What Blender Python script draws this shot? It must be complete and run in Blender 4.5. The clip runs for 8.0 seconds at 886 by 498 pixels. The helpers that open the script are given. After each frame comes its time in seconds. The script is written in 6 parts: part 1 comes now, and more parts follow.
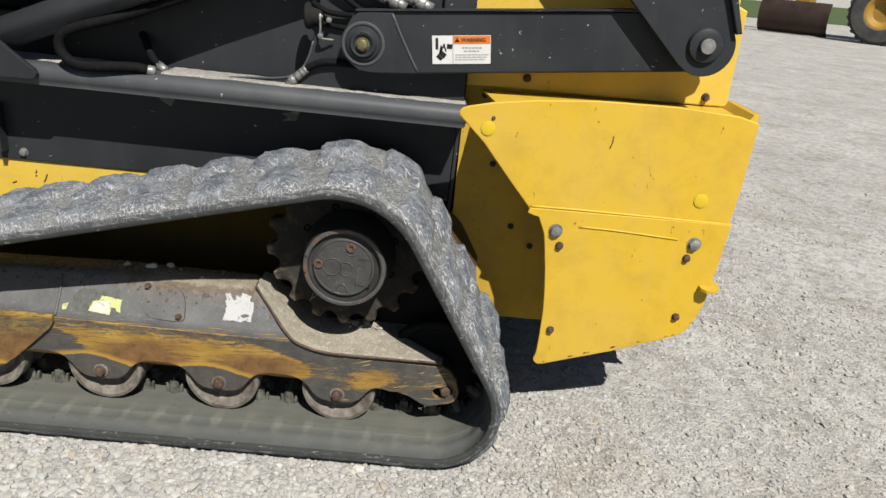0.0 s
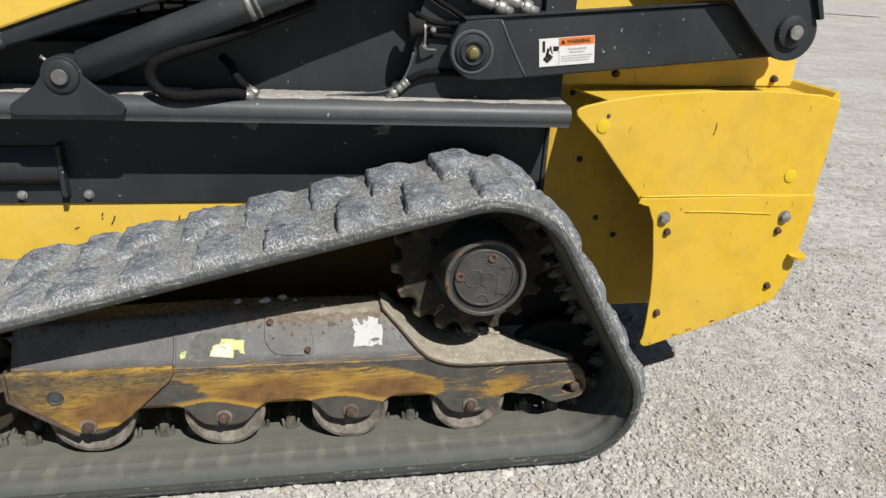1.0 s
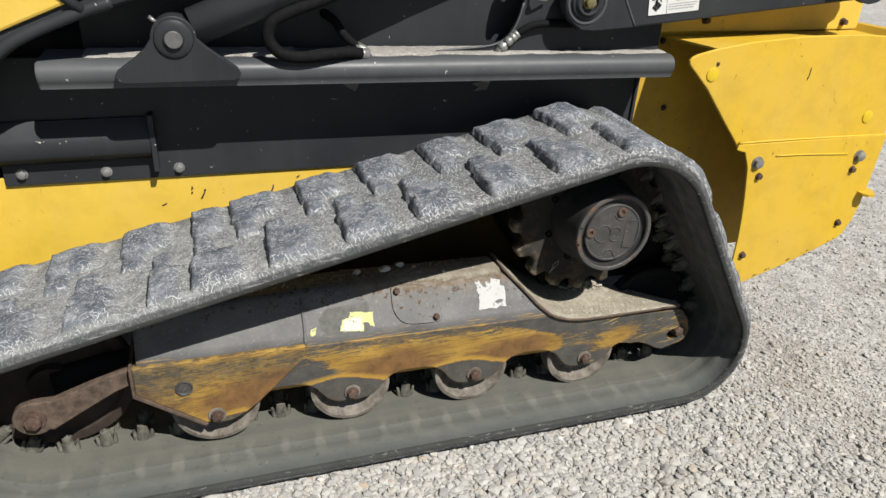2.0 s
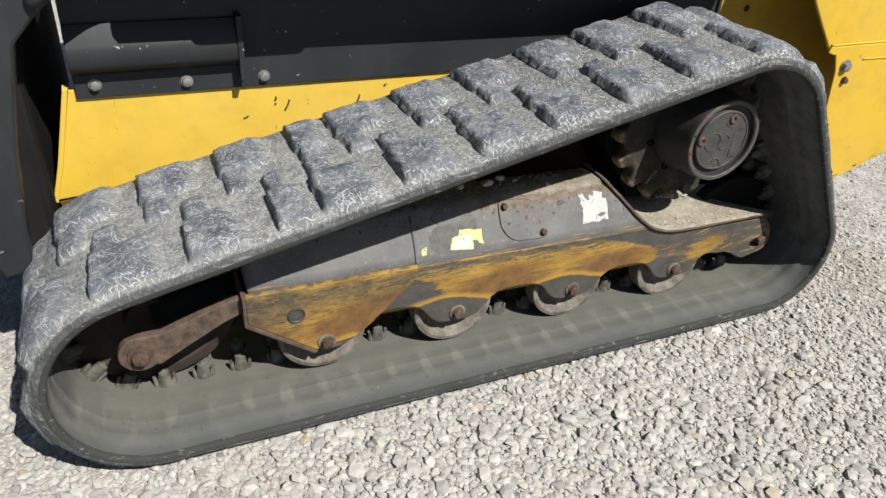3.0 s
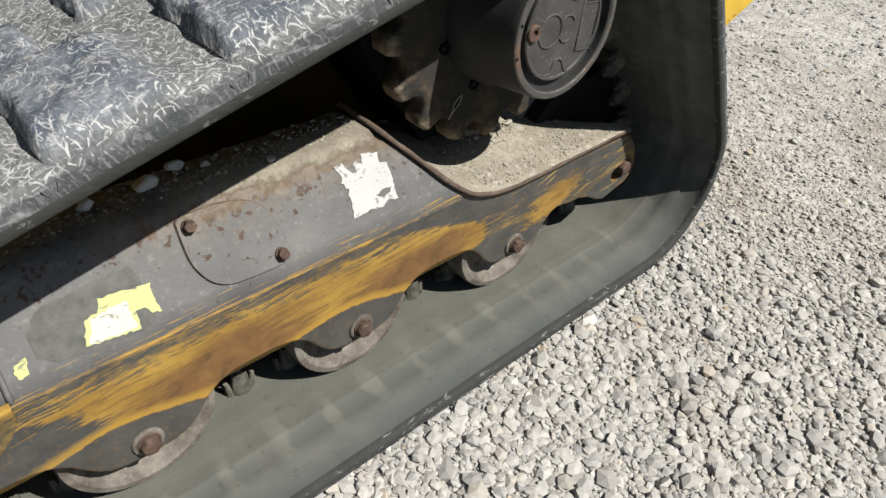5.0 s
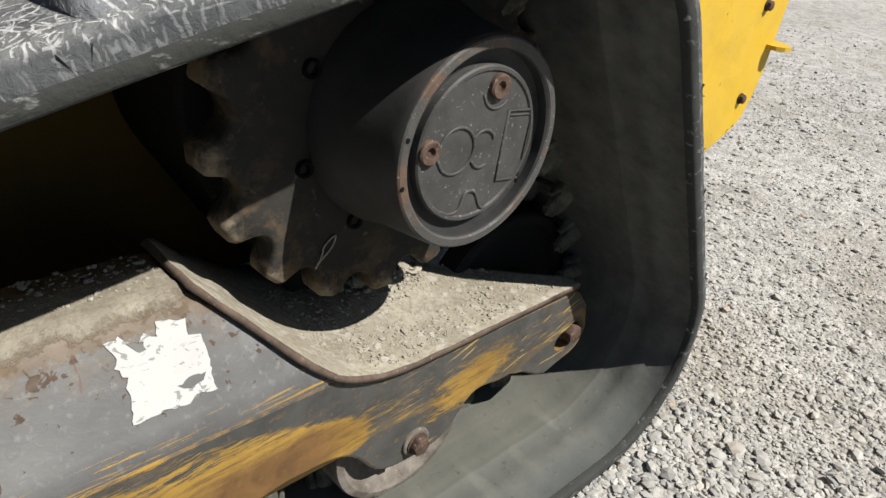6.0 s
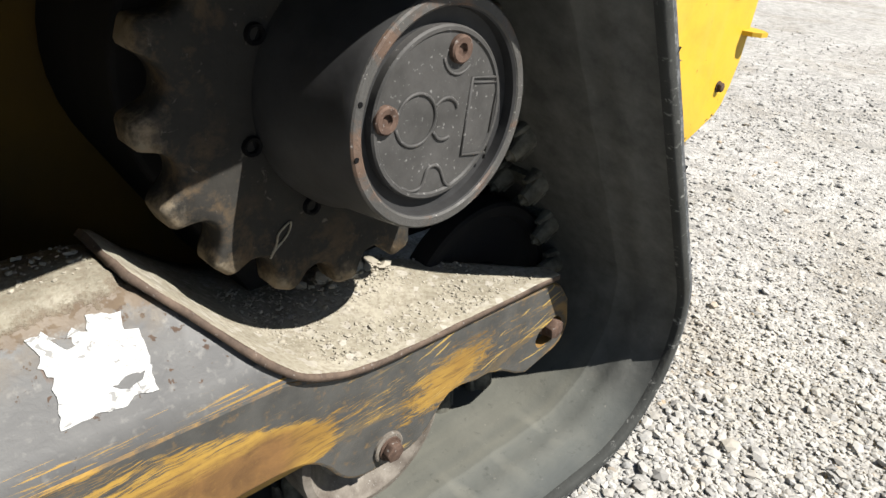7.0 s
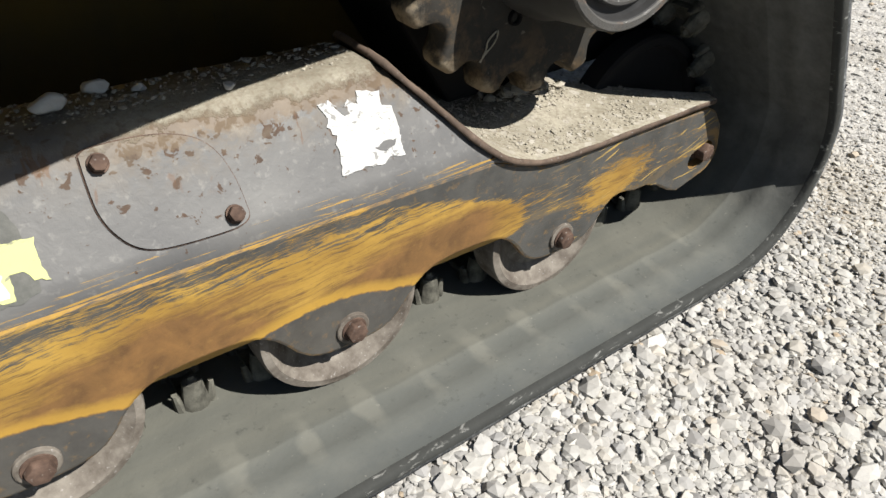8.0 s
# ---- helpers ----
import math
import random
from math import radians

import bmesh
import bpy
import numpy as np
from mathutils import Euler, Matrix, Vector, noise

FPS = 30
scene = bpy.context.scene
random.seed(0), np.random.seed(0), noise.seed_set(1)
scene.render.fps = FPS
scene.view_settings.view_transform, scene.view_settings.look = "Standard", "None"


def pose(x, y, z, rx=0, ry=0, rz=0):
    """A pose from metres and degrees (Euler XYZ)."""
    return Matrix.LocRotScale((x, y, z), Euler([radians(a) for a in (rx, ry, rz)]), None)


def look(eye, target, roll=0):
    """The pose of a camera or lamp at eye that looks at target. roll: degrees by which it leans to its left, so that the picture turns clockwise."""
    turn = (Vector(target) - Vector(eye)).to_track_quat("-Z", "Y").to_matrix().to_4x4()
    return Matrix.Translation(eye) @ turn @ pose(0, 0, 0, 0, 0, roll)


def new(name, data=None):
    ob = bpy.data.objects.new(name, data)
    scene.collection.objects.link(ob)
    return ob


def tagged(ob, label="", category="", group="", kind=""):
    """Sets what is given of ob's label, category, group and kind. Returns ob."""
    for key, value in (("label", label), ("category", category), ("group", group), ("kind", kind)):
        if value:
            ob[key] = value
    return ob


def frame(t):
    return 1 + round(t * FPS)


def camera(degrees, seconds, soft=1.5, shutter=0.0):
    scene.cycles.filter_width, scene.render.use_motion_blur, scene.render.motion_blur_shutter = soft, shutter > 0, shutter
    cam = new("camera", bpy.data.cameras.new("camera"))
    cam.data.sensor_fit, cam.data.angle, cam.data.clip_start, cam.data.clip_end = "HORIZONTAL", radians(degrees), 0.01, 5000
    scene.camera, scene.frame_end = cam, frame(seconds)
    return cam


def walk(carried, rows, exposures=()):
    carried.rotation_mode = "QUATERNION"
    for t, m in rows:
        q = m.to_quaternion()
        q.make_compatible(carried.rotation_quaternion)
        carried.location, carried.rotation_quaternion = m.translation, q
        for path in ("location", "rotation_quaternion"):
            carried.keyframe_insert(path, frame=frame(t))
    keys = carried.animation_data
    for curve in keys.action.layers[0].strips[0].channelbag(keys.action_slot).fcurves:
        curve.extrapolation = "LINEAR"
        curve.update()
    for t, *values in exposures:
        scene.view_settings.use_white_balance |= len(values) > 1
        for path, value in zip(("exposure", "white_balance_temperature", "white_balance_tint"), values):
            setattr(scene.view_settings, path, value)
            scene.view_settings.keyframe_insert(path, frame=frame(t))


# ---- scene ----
cam = camera(62.9, 8.0)
PATH = [
    (0, (0.255, -1.665, 1.278), (0.251, 0.192, 0.536), 5.0),
    (0.5, (-0.061, -1.63, 1.275), (0.116, 0.227, 0.554), 3.8),
    (1, (-0.389, -1.61, 1.292), (-0.053, 0.21, 0.533), 2.4),
    (1.5, (-0.668, -1.582, 1.291), (-0.126, 0.156, 0.464), 3.0),
    (2, (-0.91, -1.435, 1.288), (-0.33, 0.263, 0.405), 2.5),
    (2.2, (-1.011, -1.385, 1.289), (-0.408, 0.288, 0.373), 4.1),
    (3.3, (-1.28, -1.132, 1.185), (-0.516, 0.319, 0.041), 2.7),
    (3.5, (-1.224, -1.058, 1.152), (-0.423, 0.344, -0.029), 1.8),
    (4, (-1.07, -0.919, 1.078), (-0.198, 0.39, -0.158), 3.1),
    (4.2, (-1.003, -0.862, 1.052), (-0.102, 0.405, -0.207), 3.1),
    (5.3, (-0.648, -0.551, 0.868), (0.491, 0.539, -0.363), 4.6),
    (5.5, (-0.574, -0.52, 0.829), (0.608, 0.605, -0.327), 5.2),
    (6, (-0.46, -0.455, 0.793), (0.794, 0.759, -0.183), 6.7),
    (6.5, (-0.418, -0.431, 0.77), (0.861, 0.854, -0.074), 5.4),
    (7, (-0.421, -0.449, 0.735), (0.878, 0.762, -0.184), 5.3),
    (7.5, (-0.498, -0.485, 0.717), (0.66, 0.712, -0.39), 4.5),
    (8, (-0.609, -0.522, 0.715), (0.388, 0.742, -0.472), 2.4),
]
walk(cam, [(t, look(eye, target, roll)) for t, eye, target, roll in PATH],
     exposures=[(0, 0.76), (2.2, 0.84), (3.5, 0.92), (5.5, 0.90), (6.0, 0.92), (6.5, 1.27), (7.2, 1.36), (8, 1.16)])


# ---- world, sun ----
SUN = Vector((0.40, -1.0, 1.27)).normalized()
world = bpy.data.worlds.new("sky")
scene.world = world
world.use_nodes = True
wn = world.node_tree.nodes
sky = wn.new("ShaderNodeTexSky")
sky.sky_type, sky.sun_disc = "NISHITA", False
sky.sun_elevation = math.asin(SUN.z)
sky.sun_rotation = math.atan2(SUN.x, SUN.y)
sky.dust_density, sky.ozone_density = 0.6, 1.2
world.node_tree.links.new(sky.outputs[0], wn["Background"].inputs[0])
wn["Background"].inputs[1].default_value = 0.038
sun = new("sun", bpy.data.lights.new("sun", "SUN"))
sun.data.energy, sun.data.angle, sun.data.color = 5.0, radians(0.5), (1.0, 0.962, 0.90)
sun.matrix_world = look(SUN * 30, (0, 0, 0))


# ---- materials ----
DEPTH = 0.62  # one common depth of all base colours


class Nodes:
    """Shortcuts for building one node material."""

    def __init__(self, name, rough=0.5, metal=0.0, gloss=0.25):
        self.m = bpy.data.materials.new(name)
        self.m.use_nodes = True
        self.t = self.m.node_tree
        self.b = self.t.nodes["Principled BSDF"]
        self.b.inputs["Roughness"].default_value = rough
        self.b.inputs["Metallic"].default_value = metal
        self.b.inputs["Specular IOR Level"].default_value = gloss
        self.p = self.t.nodes.new("ShaderNodeNewGeometry").outputs["Position"]

    def put(self, socket, value):
        if isinstance(value, bpy.types.NodeSocket):
            self.t.links.new(value, socket)
        elif isinstance(value, (tuple, list)) and len(value) == 3 and socket.type == "RGBA":
            socket.default_value = (*value, 1.0)
        else:
            socket.default_value = value

    def scaled(self, x, y, z, vec=None):
        n = self.t.nodes.new("ShaderNodeVectorMath")
        n.operation = "MULTIPLY"
        self.put(n.inputs[0], vec or self.p)
        n.inputs[1].default_value = (x, y, z)
        return n.outputs[0]

    def noise(self, scale, detail=4.0, rough=0.55, twist=0.0, vec=None):
        n = self.t.nodes.new("ShaderNodeTexNoise")
        self.put(n.inputs["Vector"], vec or self.p)
        n.inputs["Scale"].default_value = scale
        n.inputs["Detail"].default_value = detail
        n.inputs["Roughness"].default_value = rough
        n.inputs["Distortion"].default_value = twist
        return n.outputs["Fac"]

    def cells(self, scale, out="Distance", feature="F1", vec=None):
        n = self.t.nodes.new("ShaderNodeTexVoronoi")
        n.feature = feature
        self.put(n.inputs["Vector"], vec or self.p)
        n.inputs["Scale"].default_value = scale
        return n.outputs[out]

    def ramp(self, fac, *stops):
        n = self.t.nodes.new("ShaderNodeValToRGB")
        e = n.color_ramp.elements
        while len(e) < len(stops):
            e.new(0.5)
        for el, (at, c) in zip(e, stops):
            el.position = at
            el.color = (c, c, c, 1) if isinstance(c, (int, float)) else (*c, 1)
        self.put(n.inputs[0], fac)
        return n.outputs[0]

    def mix(self, fac, a, b, kind="MIX"):
        n = self.t.nodes.new("ShaderNodeMix")
        n.data_type, n.blend_type = "RGBA", kind
        self.put(n.inputs["Factor"], fac)
        self.put(n.inputs[6], a)
        self.put(n.inputs[7], b)
        return n.outputs[2]

    def calc(self, op, a, b=0.0, c=0.0):
        n = self.t.nodes.new("ShaderNodeMath")
        n.operation = op
        self.put(n.inputs[0], a)
        self.put(n.inputs[1], b)
        self.put(n.inputs[2], c)
        return n.outputs[0]

    def axes(self):
        n = self.t.nodes.new("ShaderNodeSeparateXYZ")
        self.put(n.inputs[0], self.p)
        return n.outputs

    def island(self):
        return self.t.nodes.new("ShaderNodeNewGeometry").outputs["Random Per Island"]

    def done(self, colour, rough=None, relief=None, depth=0.002, strength=0.6):
        self.put(self.b.inputs["Base Color"], self.mix(1.0, colour, (DEPTH,) * 3, "MULTIPLY"))
        if rough is not None:
            self.put(self.b.inputs["Roughness"], rough)
        if relief is not None:
            n = self.t.nodes.new("ShaderNodeBump")
            n.inputs["Strength"].default_value = strength
            n.inputs["Distance"].default_value = depth
            self.put(n.inputs["Height"], relief)
            self.put(self.b.inputs["Normal"], n.outputs[0])
        return self.m


def paint(name, colour, dusty, rough=0.42, amount=0.35, chips=(0.02, 0.02, 0.02), chipped=0.70, gloss=0.3, lint=0.0, grime=0.0):
    """Machine paint with a film of dust, a few small chips and faint scratches."""
    n = Nodes(name, gloss=gloss)
    film = n.ramp(n.noise(3.0, 6, 0.65), (0.35, 0.0), (0.75, 1.0))
    speck = n.ramp(n.noise(140, 3, 0.6), (0.60, 0.0), (0.78, 1.0))
    col = n.mix(n.calc("MULTIPLY", film, amount), colour, dusty)
    col = n.mix(n.calc("MULTIPLY", speck, amount * 0.45), col, dusty)
    chip = n.ramp(n.noise(26, 5, 0.7, 0.6, n.scaled(1.0, 1.0, 0.45)), (chipped, 0.0), (chipped + 0.02, 1.0))
    col = n.mix(n.calc("MULTIPLY", chip, 0.8), col, chips)
    if grime:
        smudge = n.ramp(n.noise(8.0, 8, 0.76, 0.3), (0.46, 0.0), (0.74, 1.0))
        col = n.mix(n.calc("MULTIPLY", smudge, grime), col, (0.30, 0.19, 0.03))
        nick = n.ramp(n.noise(95, 3, 0.6, 0.8, n.scaled(1.0, 1.0, 0.4)), (0.705, 0.0), (0.72, 0.8))
        col = n.mix(nick, col, chips)
    if lint:
        c2 = n.ramp(n.noise(75, 2, 0.5, 0.6), (0.735, 0.0), (0.76, lint))
        col = n.mix(c2, col, (0.42, 0.41, 0.38))
    run = n.ramp(n.noise(1.0, 5, 0.65, 0.4, n.scaled(17, 17, 2.2)), (0.52, 0.0), (0.72, 1.0))
    col = n.mix(n.calc("MULTIPLY", run, amount * 0.5), col, dusty)
    r = n.calc("ADD", rough, n.calc("MULTIPLY", film, 0.25))
    return n.done(col, r, n.noise(55, 4), 0.0006, 0.35)


def tread_rubber(groove=False):
    """Blue-grey rubber scuffed by stone: curled pale shreds all over, smoother on the tops of the blocks, powdered with stone dust in the grooves."""
    n = Nodes("dusty_groove_rubber" if groove else "scuffed_tread_rubber", 0.88, gloss=0.08)
    warp = n.t.nodes.new("ShaderNodeTexNoise")
    warp.inputs["Scale"].default_value = 55
    warp.inputs["Detail"].default_value = 2.0
    n.put(warp.inputs["Vector"], n.p)
    add = n.t.nodes.new("ShaderNodeVectorMath")
    add.operation = "MULTIPLY_ADD"
    n.put(add.inputs[0], warp.outputs["Color"])
    add.inputs[1].default_value = (0.030, 0.030, 0.030)
    n.put(add.inputs[2], n.p)
    v = add.outputs[0]
    patch = n.noise(17, 5, 0.62, 0.5)
    if groove:
        dust = n.ramp(n.noise(11, 4, 0.6), (0.30, 0.75), (0.60, 1.0))
    else:
        rise = n.t.nodes.new("ShaderNodeAttribute")
        rise.attribute_name = "rise"
        low = n.calc("ADD", rise.outputs["Fac"], n.calc("MULTIPLY", n.calc("SUBTRACT", patch, 0.5), 0.034))
        dust = n.ramp(n.calc("MULTIPLY", low, 25.0), (0.0, 1.0), (0.42, 0.0))
    top = n.mix(n.ramp(patch, (0.38, 0.0), (0.60, 1.0)), (0.080, 0.098, 0.130), (0.232, 0.250, 0.276))
    top = n.mix(n.ramp(n.noise(7, 3, 0.55), (0.40, 0.45), (0.60, 0.0)), top, (0.085, 0.100, 0.126))
    top = n.mix(n.ramp(n.noise(60, 4, 0.65, 0.8), (0.34, 0.55), (0.48, 0.0)), top, (0.080, 0.090, 0.110))
    top = n.mix(n.ramp(n.noise(34, 6, 0.75, 1.6), (0.56, 0.0), (0.66, 0.8)), top, (0.43, 0.44, 0.45))
    powder = n.mix(n.ramp(n.noise(28, 4, 0.65), (0.35, 0.0), (0.65, 1.0)), (0.165, 0.172, 0.170), (0.325, 0.332, 0.322))
    base = n.mix(n.ramp(n.noise(28, 4, 0.65), (0.35, 0.0), (0.65, 1.0)), (0.105, 0.109, 0.111), (0.215, 0.218, 0.216))
    # more powder lies towards the front wheel
    x, y, z = n.axes()
    base = n.mix(n.ramp(n.calc("ADD", n.calc("MULTIPLY", n.calc("ADD", x, 1.5), 0.667), n.calc("MULTIPLY", n.calc("SUBTRACT", patch, 0.5), 0.4)), (0.30, 0.0), (0.75, 1.0)), powder, base)
    c = n.mix(dust, top, base)
    # torn fibres: one short bent stroke to a cell, each turned its own way, in four layers
    for k, (size, half, wide, amount) in enumerate(((62, 0.0072, 0.00072, 0.95), (84, 0.0056, 0.00064, 0.95), (73, 0.0062, 0.00068, 0.90), (135, 0.0036, 0.00046, 0.90))):
        move = n.t.nodes.new("ShaderNodeVectorMath")
        move.operation = "ADD"
        n.put(move.inputs[0], n.p)
        move.inputs[1].default_value = (0.37 * k, 0.21 * k, 0.13 * k)
        cell = n.t.nodes.new("ShaderNodeTexVoronoi")
        cell.inputs["Scale"].default_value = size
        n.put(cell.inputs["Vector"], move.outputs[0])
        off = n.t.nodes.new("ShaderNodeVectorMath")
        off.operation = "SUBTRACT"
        n.put(off.inputs[0], move.outputs[0])
        n.put(off.inputs[1], cell.outputs["Position"])
        part_of, tone = n.t.nodes.new("ShaderNodeSeparateXYZ"), n.t.nodes.new("ShaderNodeSeparateXYZ")
        n.put(part_of.inputs[0], off.outputs[0])
        n.put(tone.inputs[0], cell.outputs["Color"])
        dx = n.calc("ADD", n.calc("MULTIPLY", part_of.outputs[0], 0.95), n.calc("MULTIPLY", part_of.outputs[2], 0.32))
        dy = part_of.outputs[1]
        turn = n.calc("MULTIPLY", tone.outputs[0], 6.283)
        ca, sa = n.calc("COSINE", turn), n.calc("SINE", turn)
        u = n.calc("ADD", n.calc("MULTIPLY", dx, ca), n.calc("MULTIPLY", dy, sa))
        w = n.calc("SUBTRACT", n.calc("MULTIPLY", dy, ca), n.calc("MULTIPLY", dx, sa))
        bend = n.calc("MULTIPLY", n.calc("SUBTRACT", tone.outputs[1], 0.5), 130.0)
        w = n.calc("ADD", n.calc("SUBTRACT", w, n.calc("MULTIPLY", n.calc("MULTIPLY", u, u), bend)), n.calc("MULTIPLY", n.calc("SUBTRACT", n.noise(190, 2), 0.5), 0.0024))
        across = n.ramp(n.calc("DIVIDE", n.calc("ABSOLUTE", w), 3.0 * wide), (0.22, 1.0), (0.45, 0.0))
        ends = n.ramp(n.calc("DIVIDE", n.calc("ABSOLUTE", u), half), (0.7, 1.0), (1.0, 0.0))
        torn = n.ramp(n.calc("ADD", n.noise(26, 4, 0.65, 0.4), n.calc("MULTIPLY", dust, 0.13)), (0.41, 0.08), (0.56, 1.0))
        torn = n.calc("MULTIPLY", torn, n.ramp(tone.outputs[2], (0.15, 0.15), (0.55, 1.0)))
        c = n.mix(n.calc("MULTIPLY", n.calc("MULTIPLY", n.calc("MULTIPLY", across, ends), torn), amount), c, n.mix(tone.outputs[2], (0.36, 0.37, 0.38), (0.62, 0.62, 0.61)))
    # feathered chips
    for size, edge in ((30, 0.60), (64, 0.62)):
        chip = n.noise(size, 8, 0.78, 2.4)
        c = n.mix(n.ramp(chip, (edge, 0.0), (edge + 0.045, 0.75)), c, (0.50, 0.51, 0.515))
    # short straight scratches in three directions
    for k, (a, b) in enumerate((((0.68, 0.72, 0.15), (0.72, -0.68, 0.16)), ((0.70, -0.70, 0.16), (0.68, 0.72, 0.15)), ((0.97, 0.10, 0.23), (-0.10, 1.0, 0.0)))):
        flat = n.t.nodes.new("ShaderNodeCombineXYZ")
        for i, (way, k2) in enumerate(((a, 36.0), (b, 120.0))):
            dot = n.t.nodes.new("ShaderNodeVectorMath")
            dot.operation = "DOT_PRODUCT"
            n.put(dot.inputs[0], v)
            dot.inputs[1].default_value = tuple(k2 * w for w in way)
            n.put(flat.inputs[i], dot.outputs["Value"])
        flat.inputs[2].default_value = 3.7 * k
        stroke = n.noise(1.0, 4, 0.6, 0.5, flat.outputs[0])
        c = n.mix(n.ramp(stroke, (0.635, 0.0), (0.68, 0.7)), c, (0.50, 0.505, 0.50))
    c = n.mix(n.ramp(n.noise(190, 3, 0.6), (0.34, 0.5), (0.45, 0.0)), c, (0.085, 0.090, 0.100))
    # the belt's outer edge is rubbed dark, with pale grazes along it
    rim = n.ramp(n.calc("ADD", n.calc("MULTIPLY", n.calc("ADD", y, 0.122), 40.0), n.calc("MULTIPLY", n.calc("SUBTRACT", patch, 0.5), 0.5)), (0.15, 0.75), (0.34, 0.0))
    graze = n.ramp(n.noise(1.0, 4, 0.65, 0.5, n.scaled(14, 160, 60)), (0.56, 0.0), (0.66, 0.6))
    c = n.mix(rim, c, n.mix(graze, (0.048, 0.052, 0.056), (0.34, 0.345, 0.34)))
    rel = n.calc("ADD", n.calc("MULTIPLY", patch, 1.5), n.calc("MULTIPLY", n.noise(95, 5, 0.7, 0.8), 0.7))
    return n.done(c, 0.88, rel, 0.006, 0.75)


def belt_rubber():
    """Smooth black inner face with stone powder; steep parts are toned down to carry the shade on the rear wall. Pale
    worn squares lie in a row where the rollers press on the cleats.
    """
    n = Nodes("dusty_belt_rubber", 0.8, gloss=0.08)
    x, y, z = n.axes()
    face = n.t.nodes.new("ShaderNodeSeparateXYZ")
    n.put(face.inputs[0], n.t.nodes.new("ShaderNodeNewGeometry").outputs["Normal"])
    blotch = n.noise(11, 5, 0.6)
    # paler where the face looks up; the shade of steep parts is in the colour
    lying = n.ramp(n.calc("ADD", face.outputs[2], n.calc("MULTIPLY", n.calc("SUBTRACT", blotch, 0.5), 0.30)), (0.25, 0.0), (0.80, 1.0))
    band = n.noise(1.0, 2, 0.5, 0.15, n.scaled(1.2, 34, 1.2))
    side = n.ramp(n.calc("ADD", n.calc("MULTIPLY", n.calc("ADD", y, n.calc("MULTIPLY", n.calc("SUBTRACT", blotch, 0.5), 0.03)), 4.0), 0.5), (0.12, 0.0), (0.22, 0.35), (0.38, 0.45), (0.46, 1.0))
    c = n.mix(side, (0.101, 0.108, 0.104), (0.150, 0.150, 0.128))
    c = n.mix(n.ramp(band, (0.40, 0.35), (0.62, 0.0)), c, (0.098, 0.104, 0.096))
    beat = n.calc("ADD", n.calc("SINE", n.calc("MULTIPLY", n.calc("SUBTRACT", x, z), 76.8)), n.calc("MULTIPLY", n.calc("SUBTRACT", n.noise(16, 3), 0.5), 2.6))
    row = n.ramp(n.calc("ADD", n.calc("MULTIPLY", y, 4.0), 0.5), (0.20, 0.0), (0.32, 1.0), (0.46, 1.0), (0.60, 0.0))
    c = n.mix(n.calc("MULTIPLY", n.ramp(beat, (0.55, 0.0), (1.5, 0.36)), row), c, (0.235, 0.23, 0.195))
    c = n.mix(n.ramp(blotch, (0.50, 0.0), (0.74, 0.26)), c, (0.205, 0.20, 0.172))
    c = n.mix(n.ramp(n.noise(70, 4, 0.65), (0.60, 0.0), (0.74, 0.5)), c, (0.050, 0.052, 0.048))
    c = n.mix(n.ramp(n.noise(130, 2, 0.6), (0.70, 0.0), (0.76, 0.5)), c, (0.26, 0.25, 0.22))
    steep_tone = n.mix(n.ramp(n.noise(24, 5, 0.65), (0.35, 0.0), (0.70, 1.0)), (0.088, 0.089, 0.084), (0.155, 0.156, 0.145))
    c = n.mix(lying, steep_tone, c)
    return n.done(c, 0.82, n.noise(45, 5, 0.6), 0.0024, 0.5)


def edge_rubber():
    """The cut edge of the belt: dark, with pale grazes along it."""
    n = Nodes("grazed_belt_edge", 0.8, gloss=0.08)
    c = n.mix(n.noise(18, 5, 0.65), (0.036, 0.038, 0.036), (0.075, 0.077, 0.073))
    graze = n.noise(1.0, 4, 0.65, 0.5, n.scaled(40, 90, 130))
    c = n.mix(n.ramp(graze, (0.60, 0.0), (0.68, 0.7)), c, (0.30, 0.30, 0.285))
    return n.done(c, 0.85, n.noise(70, 5, 0.65), 0.003, 0.6)


